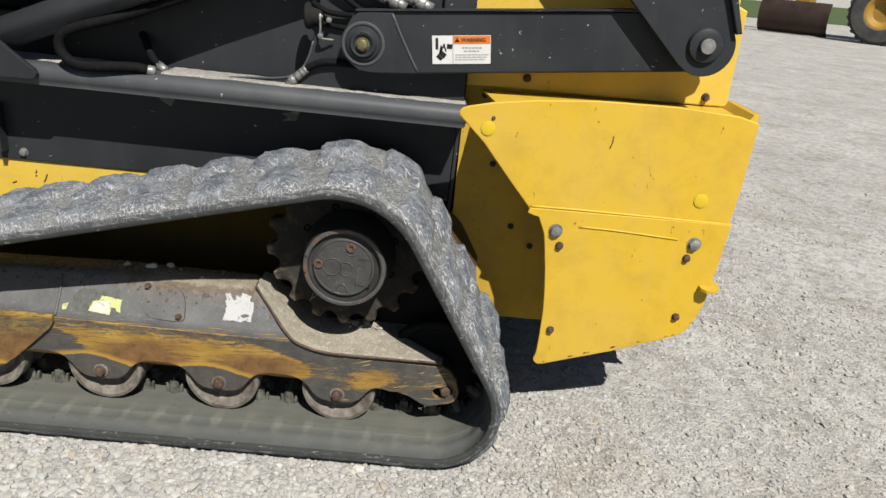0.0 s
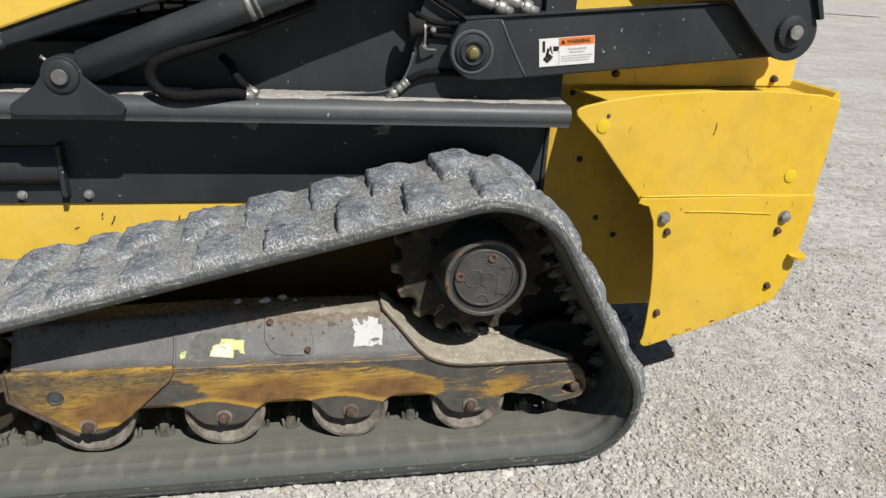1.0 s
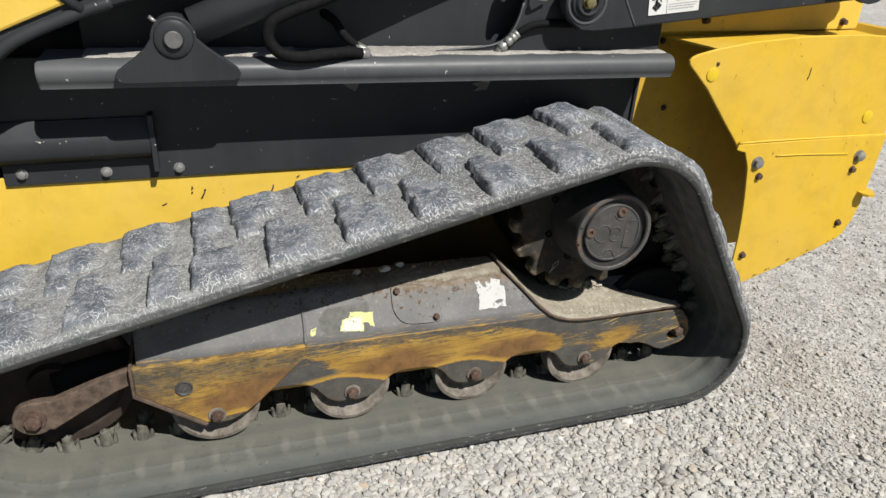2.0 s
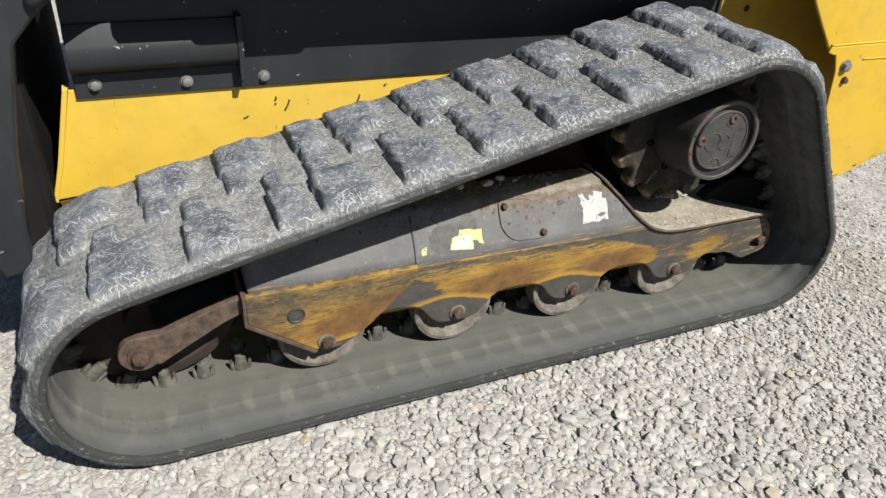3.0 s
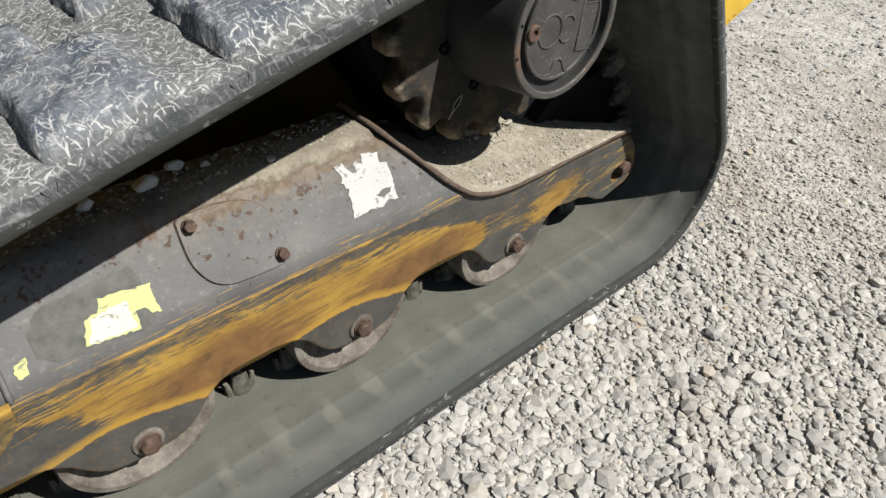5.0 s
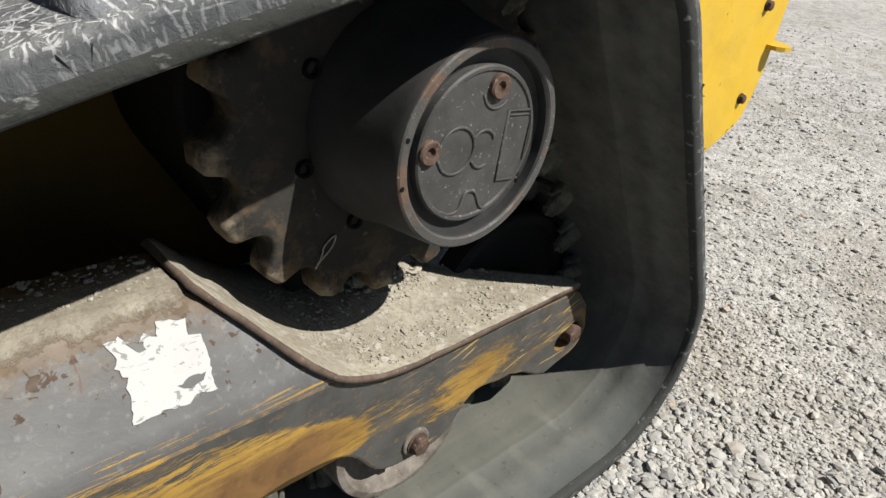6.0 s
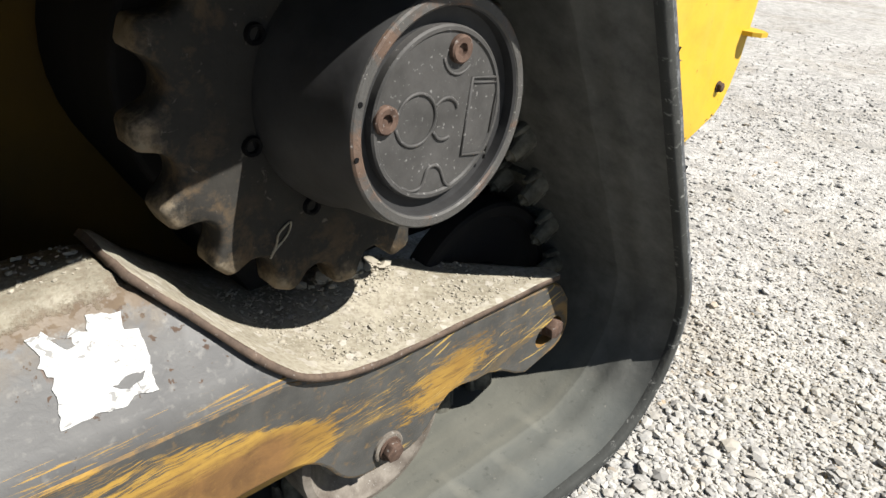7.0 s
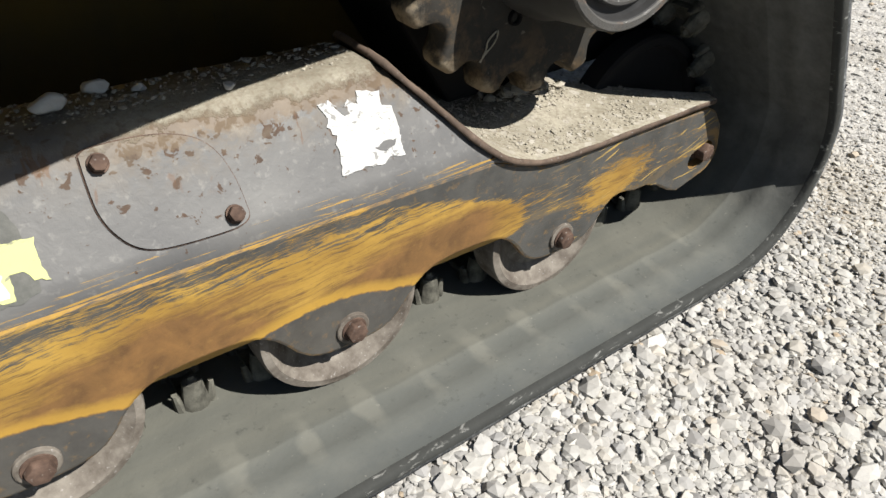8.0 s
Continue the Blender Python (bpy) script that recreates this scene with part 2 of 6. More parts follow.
def worn_plate(nose=False):
    """Charcoal paint rubbed through to old yellow and rust along the plate, dark round the roller bolts."""
    n = Nodes("rubbed_nose_paint" if nose else "rubbed_charcoal_and_yellow_paint", 0.55)
    x, y, z = n.axes()
    broad = n.calc("SUBTRACT", n.noise(9.0, 4, 0.6, 0.5, n.scaled(0.8, 1, 1.8)), 0.5)
    # scratches run up a little towards the back and waver
    lean = n.t.nodes.new("ShaderNodeCombineXYZ")
    waver = n.calc("MULTIPLY", n.calc("SUBTRACT", n.noise(14, 3, 0.6), 0.5), 0.016)
    for k, axis in enumerate((x, y, n.calc("ADD", n.calc("SUBTRACT", z, n.calc("MULTIPLY", x, 0.06)), waver))):
        n.put(lean.inputs[k], axis)
    tilt = lean.outputs[0]
    streak = n.calc("SUBTRACT", n.noise(1.0, 7, 0.74, 0.5, n.scaled(15, 20, 62, tilt) if nose else n.scaled(11, 20, 110, tilt)), 0.5)
    hair = n.calc("SUBTRACT", n.noise(1.0, 3, 0.6, 0.9, n.scaled(30, 20, 260, tilt) if nose else n.scaled(26, 20, 430, tilt)), 0.5)
    grain = n.calc("SUBTRACT", n.noise(90, 4, 0.65), 0.5)
    z0 = n.calc("ADD", z, n.calc("MULTIPLY", x, 0.0156))
    zz = n.calc("ADD", z0, n.calc("MULTIPLY", broad, 0.030))
    up = n.calc("MULTIPLY", n.calc("SUBTRACT", zz, 0.15), 5.0)
    # solid yellow below, scratched through above
    band = n.ramp(up, (0.30, 0.95), (0.54, 0.90), (0.64, 0.64), (0.74, 0.46), (0.79, 0.44), (0.82, 0.60), (0.845, 0.72))
    if nose:
        band = n.ramp(up, (0.20, 0.95), (0.40, 0.86), (0.55, 0.58), (0.70, 0.44), (0.79, 0.46), (0.83, 0.70))
    dz = n.calc("SUBTRACT", zz, 0.222)
    xe = n.calc("ADD", n.calc("ADD", x, n.calc("MULTIPLY", n.calc("MULTIPLY", dz, dz), 26.0)), n.calc("MULTIPLY", streak, 0.12))
    along = n.ramp(n.calc("MULTIPLY", n.calc("ADD", xe, 1.1), 0.6667),
                   (0.0, 0.3), (0.234, 0.26), (0.268, 0.32), (0.300, 1.0), (0.672, 1.0), (0.690, 0.42), (0.90, 0.38), (0.97, 0.42))
    if nose:
        along = n.ramp(n.calc("MULTIPLY", n.calc("ADD", x, 1.124), 2.67), (0.0, 0.74), (0.22, 0.70), (0.38, 1.0))
    wear = n.calc("ADD", n.calc("MULTIPLY", band, along), n.calc("ADD", n.calc("MULTIPLY", streak, 0.45 if nose else 0.85), n.calc("ADD", n.calc("MULTIPLY", hair, 1.0), n.calc("MULTIPLY", grain, 0.35))))
    worn = n.ramp(wear, (0.30, 0.0), (0.80, 1.0)) if nose else n.ramp(wear, (0.45, 0.0), (0.62, 1.0))
    # the bare patch towards the back
    px = n.calc("MULTIPLY", n.calc("ADD", n.calc("SUBTRACT", x, 0.090), n.calc("MULTIPLY", streak, 0.16)), 15.0)
    pz = n.calc("MULTIPLY", n.calc("SUBTRACT", n.calc("SUBTRACT", z0, 0.217), n.calc("MULTIPLY", n.calc("SUBTRACT", x, 0.09), 0.22)), 30.0)
    patch = n.calc("SQRT", n.calc("ADD", n.calc("MULTIPLY", px, px), n.calc("MULTIPLY", pz, pz)))
    patch = n.ramp(n.calc("ADD", patch, n.calc("ADD", n.calc("MULTIPLY", hair, 2.6), n.calc("MULTIPLY", grain, 0.8))), (0.80, 1.0), (1.0, 0.0))
    worn = n.calc("MAXIMUM", worn, patch)
    grey = n.mix(n.ramp(n.noise(22, 5, 0.65), (0.35, 0.0), (0.75, 1.0)), (0.060, 0.060, 0.057), (0.110, 0.108, 0.100))
    if nose:
        grey = n.mix(n.ramp(n.noise(48, 5, 0.7), (0.35, 0.0), (0.68, 1.0)), (0.058, 0.052, 0.042), (0.125, 0.108, 0.078))
    ochre = n.mix(n.ramp(n.calc("ADD", broad, 0.5), (0.38, 0.0), (0.62, 1.0)), (0.32, 0.185, 0.038), (0.47, 0.29, 0.060))
    ochre = n.mix(n.ramp(n.calc("ADD", n.calc("ADD", hair, streak), 0.5), (0.30, 0.9), (0.50, 0.0)), ochre, (0.16, 0.095, 0.034))
    ochre = n.mix(n.ramp(n.calc("ADD", grain, 0.5), (0.66, 0.0), (0.74, 0.5)), ochre, (0.16, 0.10, 0.04))
    # smooth brown rust over each arch
    xm = n.calc("SUBTRACT", n.calc("FLOORED_MODULO", n.calc("ADD", x, 0.37), 0.32), 0.16)
    rx = n.calc("MULTIPLY", n.calc("ADD", xm, n.calc("MULTIPLY", broad, 0.16)), 5.6)
    rz = n.calc("MULTIPLY", n.calc("SUBTRACT", n.calc("SUBTRACT", zz, 0.205), n.calc("MULTIPLY", xm, 0.10)), 13.0)
    red = n.calc("SQRT", n.calc("ADD", n.calc("MULTIPLY", rx, rx), n.calc("MULTIPLY", rz, rz)))
    red = n.calc("ADD", red, n.calc("ADD", n.calc("MULTIPLY", streak, 0.7), n.calc("MULTIPLY", grain, 0.3)))
    rust = n.ramp(red, (0.62, 0.95), (1.12, 0.0))
    front = n.ramp(n.calc("ADD", x, 0.6), (0.46, 1.0), (0.50, 0.15))
    brown = n.mix(n.ramp(n.noise(26, 5, 0.65, 0.4), (0.35, 0.0), (0.65, 1.0)), (0.125, 0.066, 0.028), (0.245, 0.128, 0.046))
    ochre = n.mix(n.calc("MULTIPLY", rust, front), ochre, brown)
    col = n.mix(n.calc("MULTIPLY", worn, 0.97), grey, ochre)
    # charcoal left in the lobes round the bolts, every 0.32 m, with a bright rubbed border
    lx = n.calc("MULTIPLY", n.calc("ADD", x, 0.035), 2 * math.pi / 0.32)
    top = n.calc("ADD", n.calc("MULTIPLY", n.calc("COSINE", lx), 0.014), 0.166 if nose else 0.196)
    top = n.calc("SUBTRACT", top, n.ramp(n.calc("ADD", x, 1.2), (0.22, 0.034), (0.30, 0.0)))
    gap = n.calc("SUBTRACT", n.calc("ADD", z0, n.calc("ADD", n.calc("MULTIPLY", broad, 0.016), n.calc("MULTIPLY", grain, 0.008))), top)
    lobe = n.ramp(n.calc("ADD", n.calc("MULTIPLY", gap, 10.0), 0.5), (0.485, 1.0), (0.51, 0.0))
    edge = n.ramp(n.calc("ADD", n.calc("MULTIPLY", gap, 10.0), 0.5), (0.49, 0.0), (0.52, 1.0), (0.59, 0.8), (0.68, 0.0))
    col = n.mix(n.calc("MULTIPLY", edge, n.calc("MULTIPLY", front, 0.8)), col, (0.50, 0.30, 0.052))
    col = n.mix(n.calc("MULTIPLY", lobe, n.calc("SUBTRACT", 0.97, n.calc("MULTIPLY", patch, 0.9))), col, grey)
    if not nose:
        # paint rubbed off the plate's edges, and long thin scratches across its tail
        face = n.t.nodes.new("ShaderNodeSeparateXYZ")
        n.put(face.inputs[0], n.t.nodes.new("ShaderNodeNewGeometry").outputs["True Normal"])
        side = n.ramp(n.calc("ADD", n.calc("ABSOLUTE", face.outputs[1]), n.calc("MULTIPLY", grain, 0.5)), (0.80, 1.0), (0.97, 0.0))
        col = n.mix(n.calc("MULTIPLY", side, 0.85), col, n.mix(n.noise(40, 4), (0.17, 0.085, 0.038), (0.44, 0.27, 0.075)))
        ex, ez = n.calc("SUBTRACT", x, 0.290), n.calc("SUBTRACT", z0, 0.203)
        around = n.calc("SQRT", n.calc("ADD", n.calc("MULTIPLY", ex, ex), n.calc("MULTIPLY", ez, ez)))
        around = n.calc("MULTIPLY", n.calc("ADD", around, n.calc("MULTIPLY", grain, 0.010)), 20.0)
        lip = n.calc("MULTIPLY", n.ramp(around, (0.56, 0.0), (0.66, 0.8), (0.80, 0.8), (0.90, 0.0)), n.ramp(n.calc("ADD", ex, 0.5), (0.485, 0.0), (0.51, 1.0)))
        col = n.mix(lip, col, n.mix(n.noise(60, 4), (0.20, 0.100, 0.045), (0.46, 0.30, 0.10)))
        tail = n.ramp(n.calc("ADD", x, 0.2), (0.16, 0.0), (0.26, 1.0))
        for lean_by, size, seed, cutoff in ((0.26, 170, 0.0, 0.665), (0.08, 140, 4.0, 0.675), (0.45, 150, 9.0, 0.70)):
            way = n.t.nodes.new("ShaderNodeCombineXYZ")
            n.put(way.inputs[0], n.calc("MULTIPLY", x, 9.0))
            n.put(way.inputs[1], n.calc("ADD", n.calc("MULTIPLY", n.calc("ADD", n.calc("SUBTRACT", z0, n.calc("MULTIPLY", x, lean_by)), n.calc("MULTIPLY", waver, 0.8)), size), seed))
            line = n.noise(1.0, 2, 0.5, 0.3, way.outputs[0])
            col = n.mix(n.calc("MULTIPLY", n.ramp(line, (cutoff, 0.0), (cutoff + 0.02, 0.9)), tail), col, (0.50, 0.34, 0.10))
    rel = n.calc("ADD", streak, n.calc("ADD", n.calc("MULTIPLY", worn, -0.3), n.calc("MULTIPLY", grain, 0.4)))
    return n.done(col, n.ramp(worn, (0, 0.50), (1, 0.66)), rel, 0.0007, 0.5)


def casing_paint():
    n = Nodes("greyed_charcoal_paint", 0.5)
    x, y, z = n.axes()
    c = n.mix(n.ramp(n.noise(9, 5, 0.6), (0.3, 0.0), (0.75, 1.0)), (0.098, 0.098, 0.099), (0.172, 0.170, 0.165))
    c = n.mix(n.ramp(n.noise(120, 3), (0.58, 0.0), (0.75, 0.4)), c, (0.30, 0.29, 0.27))
    high = n.ramp(n.calc("MULTIPLY", n.calc("SUBTRACT", z, 0.30), 7.0), (0.25, 0.0), (0.62, 0.35), (0.82, 1.0))
    spot = n.noise(88, 4, 0.6, 0.4)
    # rust and grit gather towards the guard
    aft = n.ramp(n.calc("ADD", n.calc("ADD", x, 0.9), n.calc("MULTIPLY", n.calc("SUBTRACT", n.noise(12, 4), 0.5), 0.25)), (0.28, 0.0), (0.46, 1.0))
    rust = n.ramp(n.calc("ADD", n.calc("SUBTRACT", spot, n.calc("MULTIPLY", n.calc("SUBTRACT", 1.0, aft), 0.05)), n.calc("MULTIPLY", high, 0.12)), (0.648, 0.0), (0.68, 0.92))
    c = n.mix(rust, c, n.mix(n.noise(80, 3), (0.045, 0.030, 0.022), (0.125, 0.075, 0.048)))
    crest = n.ramp(n.calc("MULTIPLY", n.calc("SUBTRACT", z, 0.30), 7.0), (0.52, 0.0), (0.80, 0.8))
    c = n.mix(n.calc("MULTIPLY", n.calc("MULTIPLY", n.ramp(n.noise(46, 5, 0.7), (0.42, 0.0), (0.58, 1.0)), crest), aft), c, n.mix(n.noise(120, 3), (0.085, 0.060, 0.042), (0.23, 0.195, 0.145)))
    dust = n.ramp(n.calc("ADD", n.noise(20, 5, 0.65), n.calc("MULTIPLY", high, 0.28)), (0.72, 0.0), (0.95, 0.8))
    c = n.mix(n.calc("MULTIPLY", dust, aft), c, (0.34, 0.30, 0.24))
    z0 = n.calc("ADD", z, n.calc("MULTIPLY", x, 0.0156))
    scratch = n.calc("ADD", n.noise(1.0, 5, 0.65, 0.5, n.scaled(8, 20, 260)), n.calc("MULTIPLY", n.calc("SUBTRACT", 0.322, z0), 7.0))
    c = n.mix(n.ramp(scratch, (0.58, 0.0), (0.62, 0.8)), c, (0.50, 0.30, 0.06))
    # long rust runs below the shoulder
    run = n.noise(1.0, 4, 0.65, 0.5, n.scaled(42, 12, 12))
    c = n.mix(n.calc("MULTIPLY", n.ramp(run, (0.63, 0.0), (0.66, 0.9)), n.ramp(n.calc("MULTIPLY", n.calc("SUBTRACT", z0, 0.36), 12.0), (0.0, 0.0), (0.4, 1.0))), c, (0.13, 0.075, 0.045))
    ragged_z = n.calc("ADD", z0, n.calc("MULTIPLY", n.calc("SUBTRACT", n.noise(36, 6, 0.75), 0.5), 0.045))
    lie = n.calc("MULTIPLY", n.calc("SUBTRACT", ragged_z, 0.40), 25.0)
    brown = n.mix(n.noise(70, 4), (0.085, 0.055, 0.034), (0.22, 0.17, 0.115))
    c = n.mix(n.calc("MULTIPLY", n.ramp(lie, (0.02, 0.0), (0.12, 0.85)), aft), c, brown)
    pale = n.mix(n.ramp(n.noise(16, 6, 0.7), (0.3, 0.0), (0.7, 1.0)), (0.21, 0.188, 0.142), (0.37, 0.342, 0.27))
    pale = n.mix(n.ramp(n.noise(170, 3, 0.6), (0.35, 0.6), (0.55, 0.0)), pale, (0.19, 0.155, 0.115))
    grit = n.calc("MULTIPLY", n.ramp(lie, (0.32, 0.0), (0.50, 1.0)), aft)
    c = n.mix(grit, c, pale)
    rel = n.calc("ADD", n.calc("MULTIPLY", spot, 0.35), n.calc("MULTIPLY", grit, n.calc("ADD", n.noise(60, 5, 0.7), n.noise(230, 3, 0.7))))
    return n.done(c, n.ramp(rust, (0, 0.55), (1, 0.85)), rel, 0.0028, 0.6)


def sand(name="packed_grit", a=(0.27, 0.245, 0.185), b=(0.46, 0.425, 0.34)):
    n = Nodes(name, 0.95)
    g = n.noise(230, 3, 0.7)
    c = n.mix(n.ramp(n.noise(16, 6, 0.7), (0.3, 0.0), (0.7, 1.0)), a, b)
    c = n.mix(n.ramp(n.noise(170, 3, 0.6), (0.35, 0.6), (0.55, 0.0)), c, (0.20, 0.165, 0.125))
    c = n.mix(n.ramp(n.cells(120, "Color"), (0.70, 0.0), (0.92, 0.45)), c, (0.62, 0.59, 0.54))
    return n.done(c, 0.95, n.calc("ADD", n.calc("MULTIPLY", g, 0.5), n.noise(60, 5, 0.7)), 0.0026, 0.6)


def steel(name, dark, light, rough=0.55, metal=0.5, scale=30, flecks=0.0, gloss=0.25):
    n = Nodes(name, rough, metal, gloss)
    c = n.mix(n.ramp(n.noise(scale, 6, 0.65), (0.32, 0.0), (0.72, 1.0)), dark, light)
    if flecks:
        c = n.mix(n.ramp(n.noise(260, 2, 0.5), (0.66, 0.0), (0.74, flecks)), c, (0.55, 0.54, 0.52))
    return n.done(c, rough, n.noise(scale * 4, 4), 0.0007, 0.5)


def gear_steel():
    """Black greasy disc, rubbed bright and rusty on the tooth flanks."""
    n = Nodes("greasy_sprocket_steel", 0.8, 0.0, 0.04)
    x, y, z = n.axes()
    dx, dz = n.calc("SUBTRACT", x, 0.003), n.calc("SUBTRACT", z, 0.552)
    r = n.calc("SQRT", n.calc("ADD", n.calc("MULTIPLY", dx, dx), n.calc("MULTIPLY", dz, dz)))
    r = n.calc("ADD", r, n.calc("MULTIPLY", n.calc("SUBTRACT", n.noise(34, 5, 0.65), 0.5), 0.09))
    tip = n.ramp(n.calc("MULTIPLY", r, 4.0), (0.78, 0.0), (0.815, 0.25), (0.855, 1.0))
    c = n.mix(n.noise(18, 6, 0.7), (0.026, 0.025, 0.024), (0.060, 0.057, 0.050))
    outer = n.ramp(n.calc("MULTIPLY", r, 4.0), (0.50, 0.10), (0.74, 1.0))
    c = n.mix(n.calc("MULTIPLY", n.ramp(n.noise(30, 6, 0.72, 0.2), (0.50, 0.0), (0.64, 0.7)), outer), c, (0.135, 0.095, 0.056))
    c = n.mix(n.ramp(n.noise(90, 3, 0.6, 0.8), (0.66, 0.0), (0.72, 0.5)), c, (0.20, 0.18, 0.15))
    c = n.mix(tip, c, n.mix(n.noise(50, 4), (0.15, 0.095, 0.05), (0.32, 0.285, 0.22)))
    return n.done(c, 0.75, n.noise(40, 5), 0.004, 0.6)


def rusty_ring():
    """Rough cast rim: dark grey, brown with rust in places, specked with pale grit."""
    n = Nodes("cast_rim_with_rust", 0.6, 0.0, 0.28)
    c = n.mix(n.noise(30, 5), (0.048, 0.047, 0.044), (0.115, 0.111, 0.104))
    c = n.mix(n.ramp(n.noise(22, 5, 0.7, 0.5), (0.50, 0.0), (0.60, 0.85)), c, n.mix(n.noise(90, 3), (0.085, 0.052, 0.036), (0.20, 0.125, 0.085)))
    c = n.mix(n.ramp(n.noise(230, 3, 0.6), (0.66, 0.0), (0.72, 0.7)), c, (0.42, 0.41, 0.385))
    return n.done(c, n.ramp(n.noise(60, 4), (0.35, 0.45), (0.65, 0.75)), n.noise(75, 6, 0.7), 0.0022, 0.7)


def stone_grey():
    n = Nodes("crushed_limestone", 0.88)
    i = n.island()
    c = n.ramp(i, (0.0, (0.29, 0.285, 0.285)), (0.05, (0.40, 0.395, 0.39)), (0.12, (0.51, 0.50, 0.48)), (0.3, (0.60, 0.59, 0.57)), (0.45, (0.44, 0.437, 0.435)),
               (0.62, (0.64, 0.635, 0.61)), (0.78, (0.53, 0.50, 0.45)), (0.86, (0.40, 0.40, 0.405)), (0.97, (0.70, 0.69, 0.67)), (1.0, (0.46, 0.36, 0.25)))
    c = n.mix(1.0, c, (0.905, 0.895, 0.865), "MULTIPLY")
    c = n.mix(n.ramp(n.noise(2.1, 6, 0.7, 0.5), (0.56, 0.0), (0.70, 0.40)), c, (0.42, 0.375, 0.31))
    c = n.mix(n.ramp(n.noise(110, 5, 0.65), (0.35, 0.32), (0.62, 0.0)), c, (0.33, 0.315, 0.29))
    return n.done(c, 0.9, n.noise(160, 4), 0.0016, 0.4)


def crumbs():
    n = Nodes("crumbs_of_grit", 0.9, gloss=0.1)
    c = n.ramp(n.island(), (0.0, (0.34, 0.31, 0.25)), (0.4, (0.42, 0.385, 0.31)), (0.8, (0.46, 0.425, 0.35)), (1.0, (0.39, 0.355, 0.29)))
    return n.done(n.mix(n.ramp(n.noise(120, 4), (0.4, 0.25), (0.6, 0.0)), c, (0.30, 0.27, 0.22)), 0.9)


def lot_gravel():
    n = Nodes("fine_gravel_and_stone_dust", 0.95)
    cell, small = n.cells(85, "Color"), n.cells(210, "Color")
    c = n.ramp(cell, (0.0, (0.36, 0.35, 0.33)), (0.3, (0.52, 0.505, 0.48)), (1.0, (0.64, 0.625, 0.60)))
    c = n.mix(0.5, c, n.ramp(small, (0.0, (0.40, 0.38, 0.35)), (1.0, (0.70, 0.685, 0.655))))
    c = n.mix(n.ramp(n.noise(0.9, 7, 0.68), (0.44, 0.0), (0.60, 0.75)), c, (0.66, 0.645, 0.615))
    c = n.mix(n.ramp(n.noise(2.3, 6, 0.66, 0.5), (0.50, 0.0), (0.66, 0.6)), c, (0.38, 0.34, 0.28))
    c = n.mix(n.ramp(n.noise(15, 7, 0.78), (0.52, 0.0), (0.64, 0.75)), c, (0.36, 0.35, 0.33))
    c = n.mix(1.0, c, n.ramp(n.noise(26, 5, 0.75), (0.40, 0.72), (0.56, 1.06)), "MULTIPLY")
    c = n.mix(1.0, c, (0.90, 0.895, 0.88), "MULTIPLY")
    rel = n.calc("ADD", n.calc("MULTIPLY", n.cells(85), -0.7), n.calc("ADD", n.calc("MULTIPLY", n.cells(210), -0.4), n.noise(40, 5, 0.7)))
    return n.done(c, 0.95, rel, 0.008, 0.7)


def film(name, colour):
    """Old label film with pieces torn off down to the paint."""
    n = Nodes(name, 0.6, gloss=0.2)
    c = n.mix(n.noise(30, 4), colour, tuple(0.85 * k for k in colour))
    torn = n.calc("ADD", n.noise(48, 4, 0.6, 1.5, n.scaled(1, 1, 2.0)), n.calc("MULTIPLY", n.noise(14, 2), 0.35))
    c = n.mix(n.ramp(torn, (0.775, 0.0), (0.79, 0.7)), c, (0.16, 0.158, 0.15))
    worn = n.noise(1.0, 4, 0.6, 0.5, n.scaled(40, 40, 260))
    c = n.mix(n.ramp(worn, (0.66, 0.0), (0.69, 0.6)), c, (0.17, 0.165, 0.155))
    return n.done(c, 0.6)


BLACK = paint("charcoal_machine_paint", (0.026, 0.029, 0.033), (0.110, 0.112, 0.113), 0.36, 0.17, (0.16, 0.15, 0.14), 0.735, 0.16, 0.9)
# paler copy of BLACK: dust plus sunlight on the ledge, put into the colour
PALE_BLACK = paint("pale_dusty_charcoal", (0.066, 0.071, 0.077), (0.19, 0.19, 0.187), 0.38, 0.25, (0.17, 0.16, 0.15), 0.72, 0.25, 0.9)
YELLOW = paint("yellow_machine_paint", (0.79, 0.530, 0.060), (0.68, 0.50, 0.17), 0.42, 0.36, (0.13, 0.08, 0.03), 0.705, 0.3, grime=0.24)
PLATE_YELLOW = paint("dusty_plate_yellow", (0.71, 0.455, 0.028), (0.62, 0.43, 0.12), 0.48, 0.42, (0.13, 0.08, 0.03), 0.700, 0.25, grime=0.36)
# darkened copy of the yellow that carries the shade behind the track
SHADE_YELLOW = paint("shaded_yellow_paint", (0.135, 0.086, 0.018), (0.075, 0.058, 0.036), 0.8, 0.8, gloss=0.05)
INNER_YELLOW = paint("muddied_yellow_paint", (0.68, 0.42, 0.028), (0.40, 0.28, 0.09), 0.55, 0.7, (0.06, 0.04, 0.02), 0.68, 0.2, grime=0.5)
DEEP = paint("matt_black_inner_paint", (0.014, 0.014, 0.015), (0.05, 0.047, 0.043), 0.7, 0.35, gloss=0.08)
TREAD, GROOVE, BELT, EDGE = tread_rubber(), tread_rubber(True), belt_rubber(), edge_rubber()
TOOTH = steel("dusty_drive_lug_rubber", (0.048, 0.047, 0.040), (0.215, 0.210, 0.175), 0.8, 0.0, 45, 0.0, 0.08)
WORN, NOSE, CASING, GRIT = worn_plate(), worn_plate(True), casing_paint(), sand()
GEAR = gear_steel()
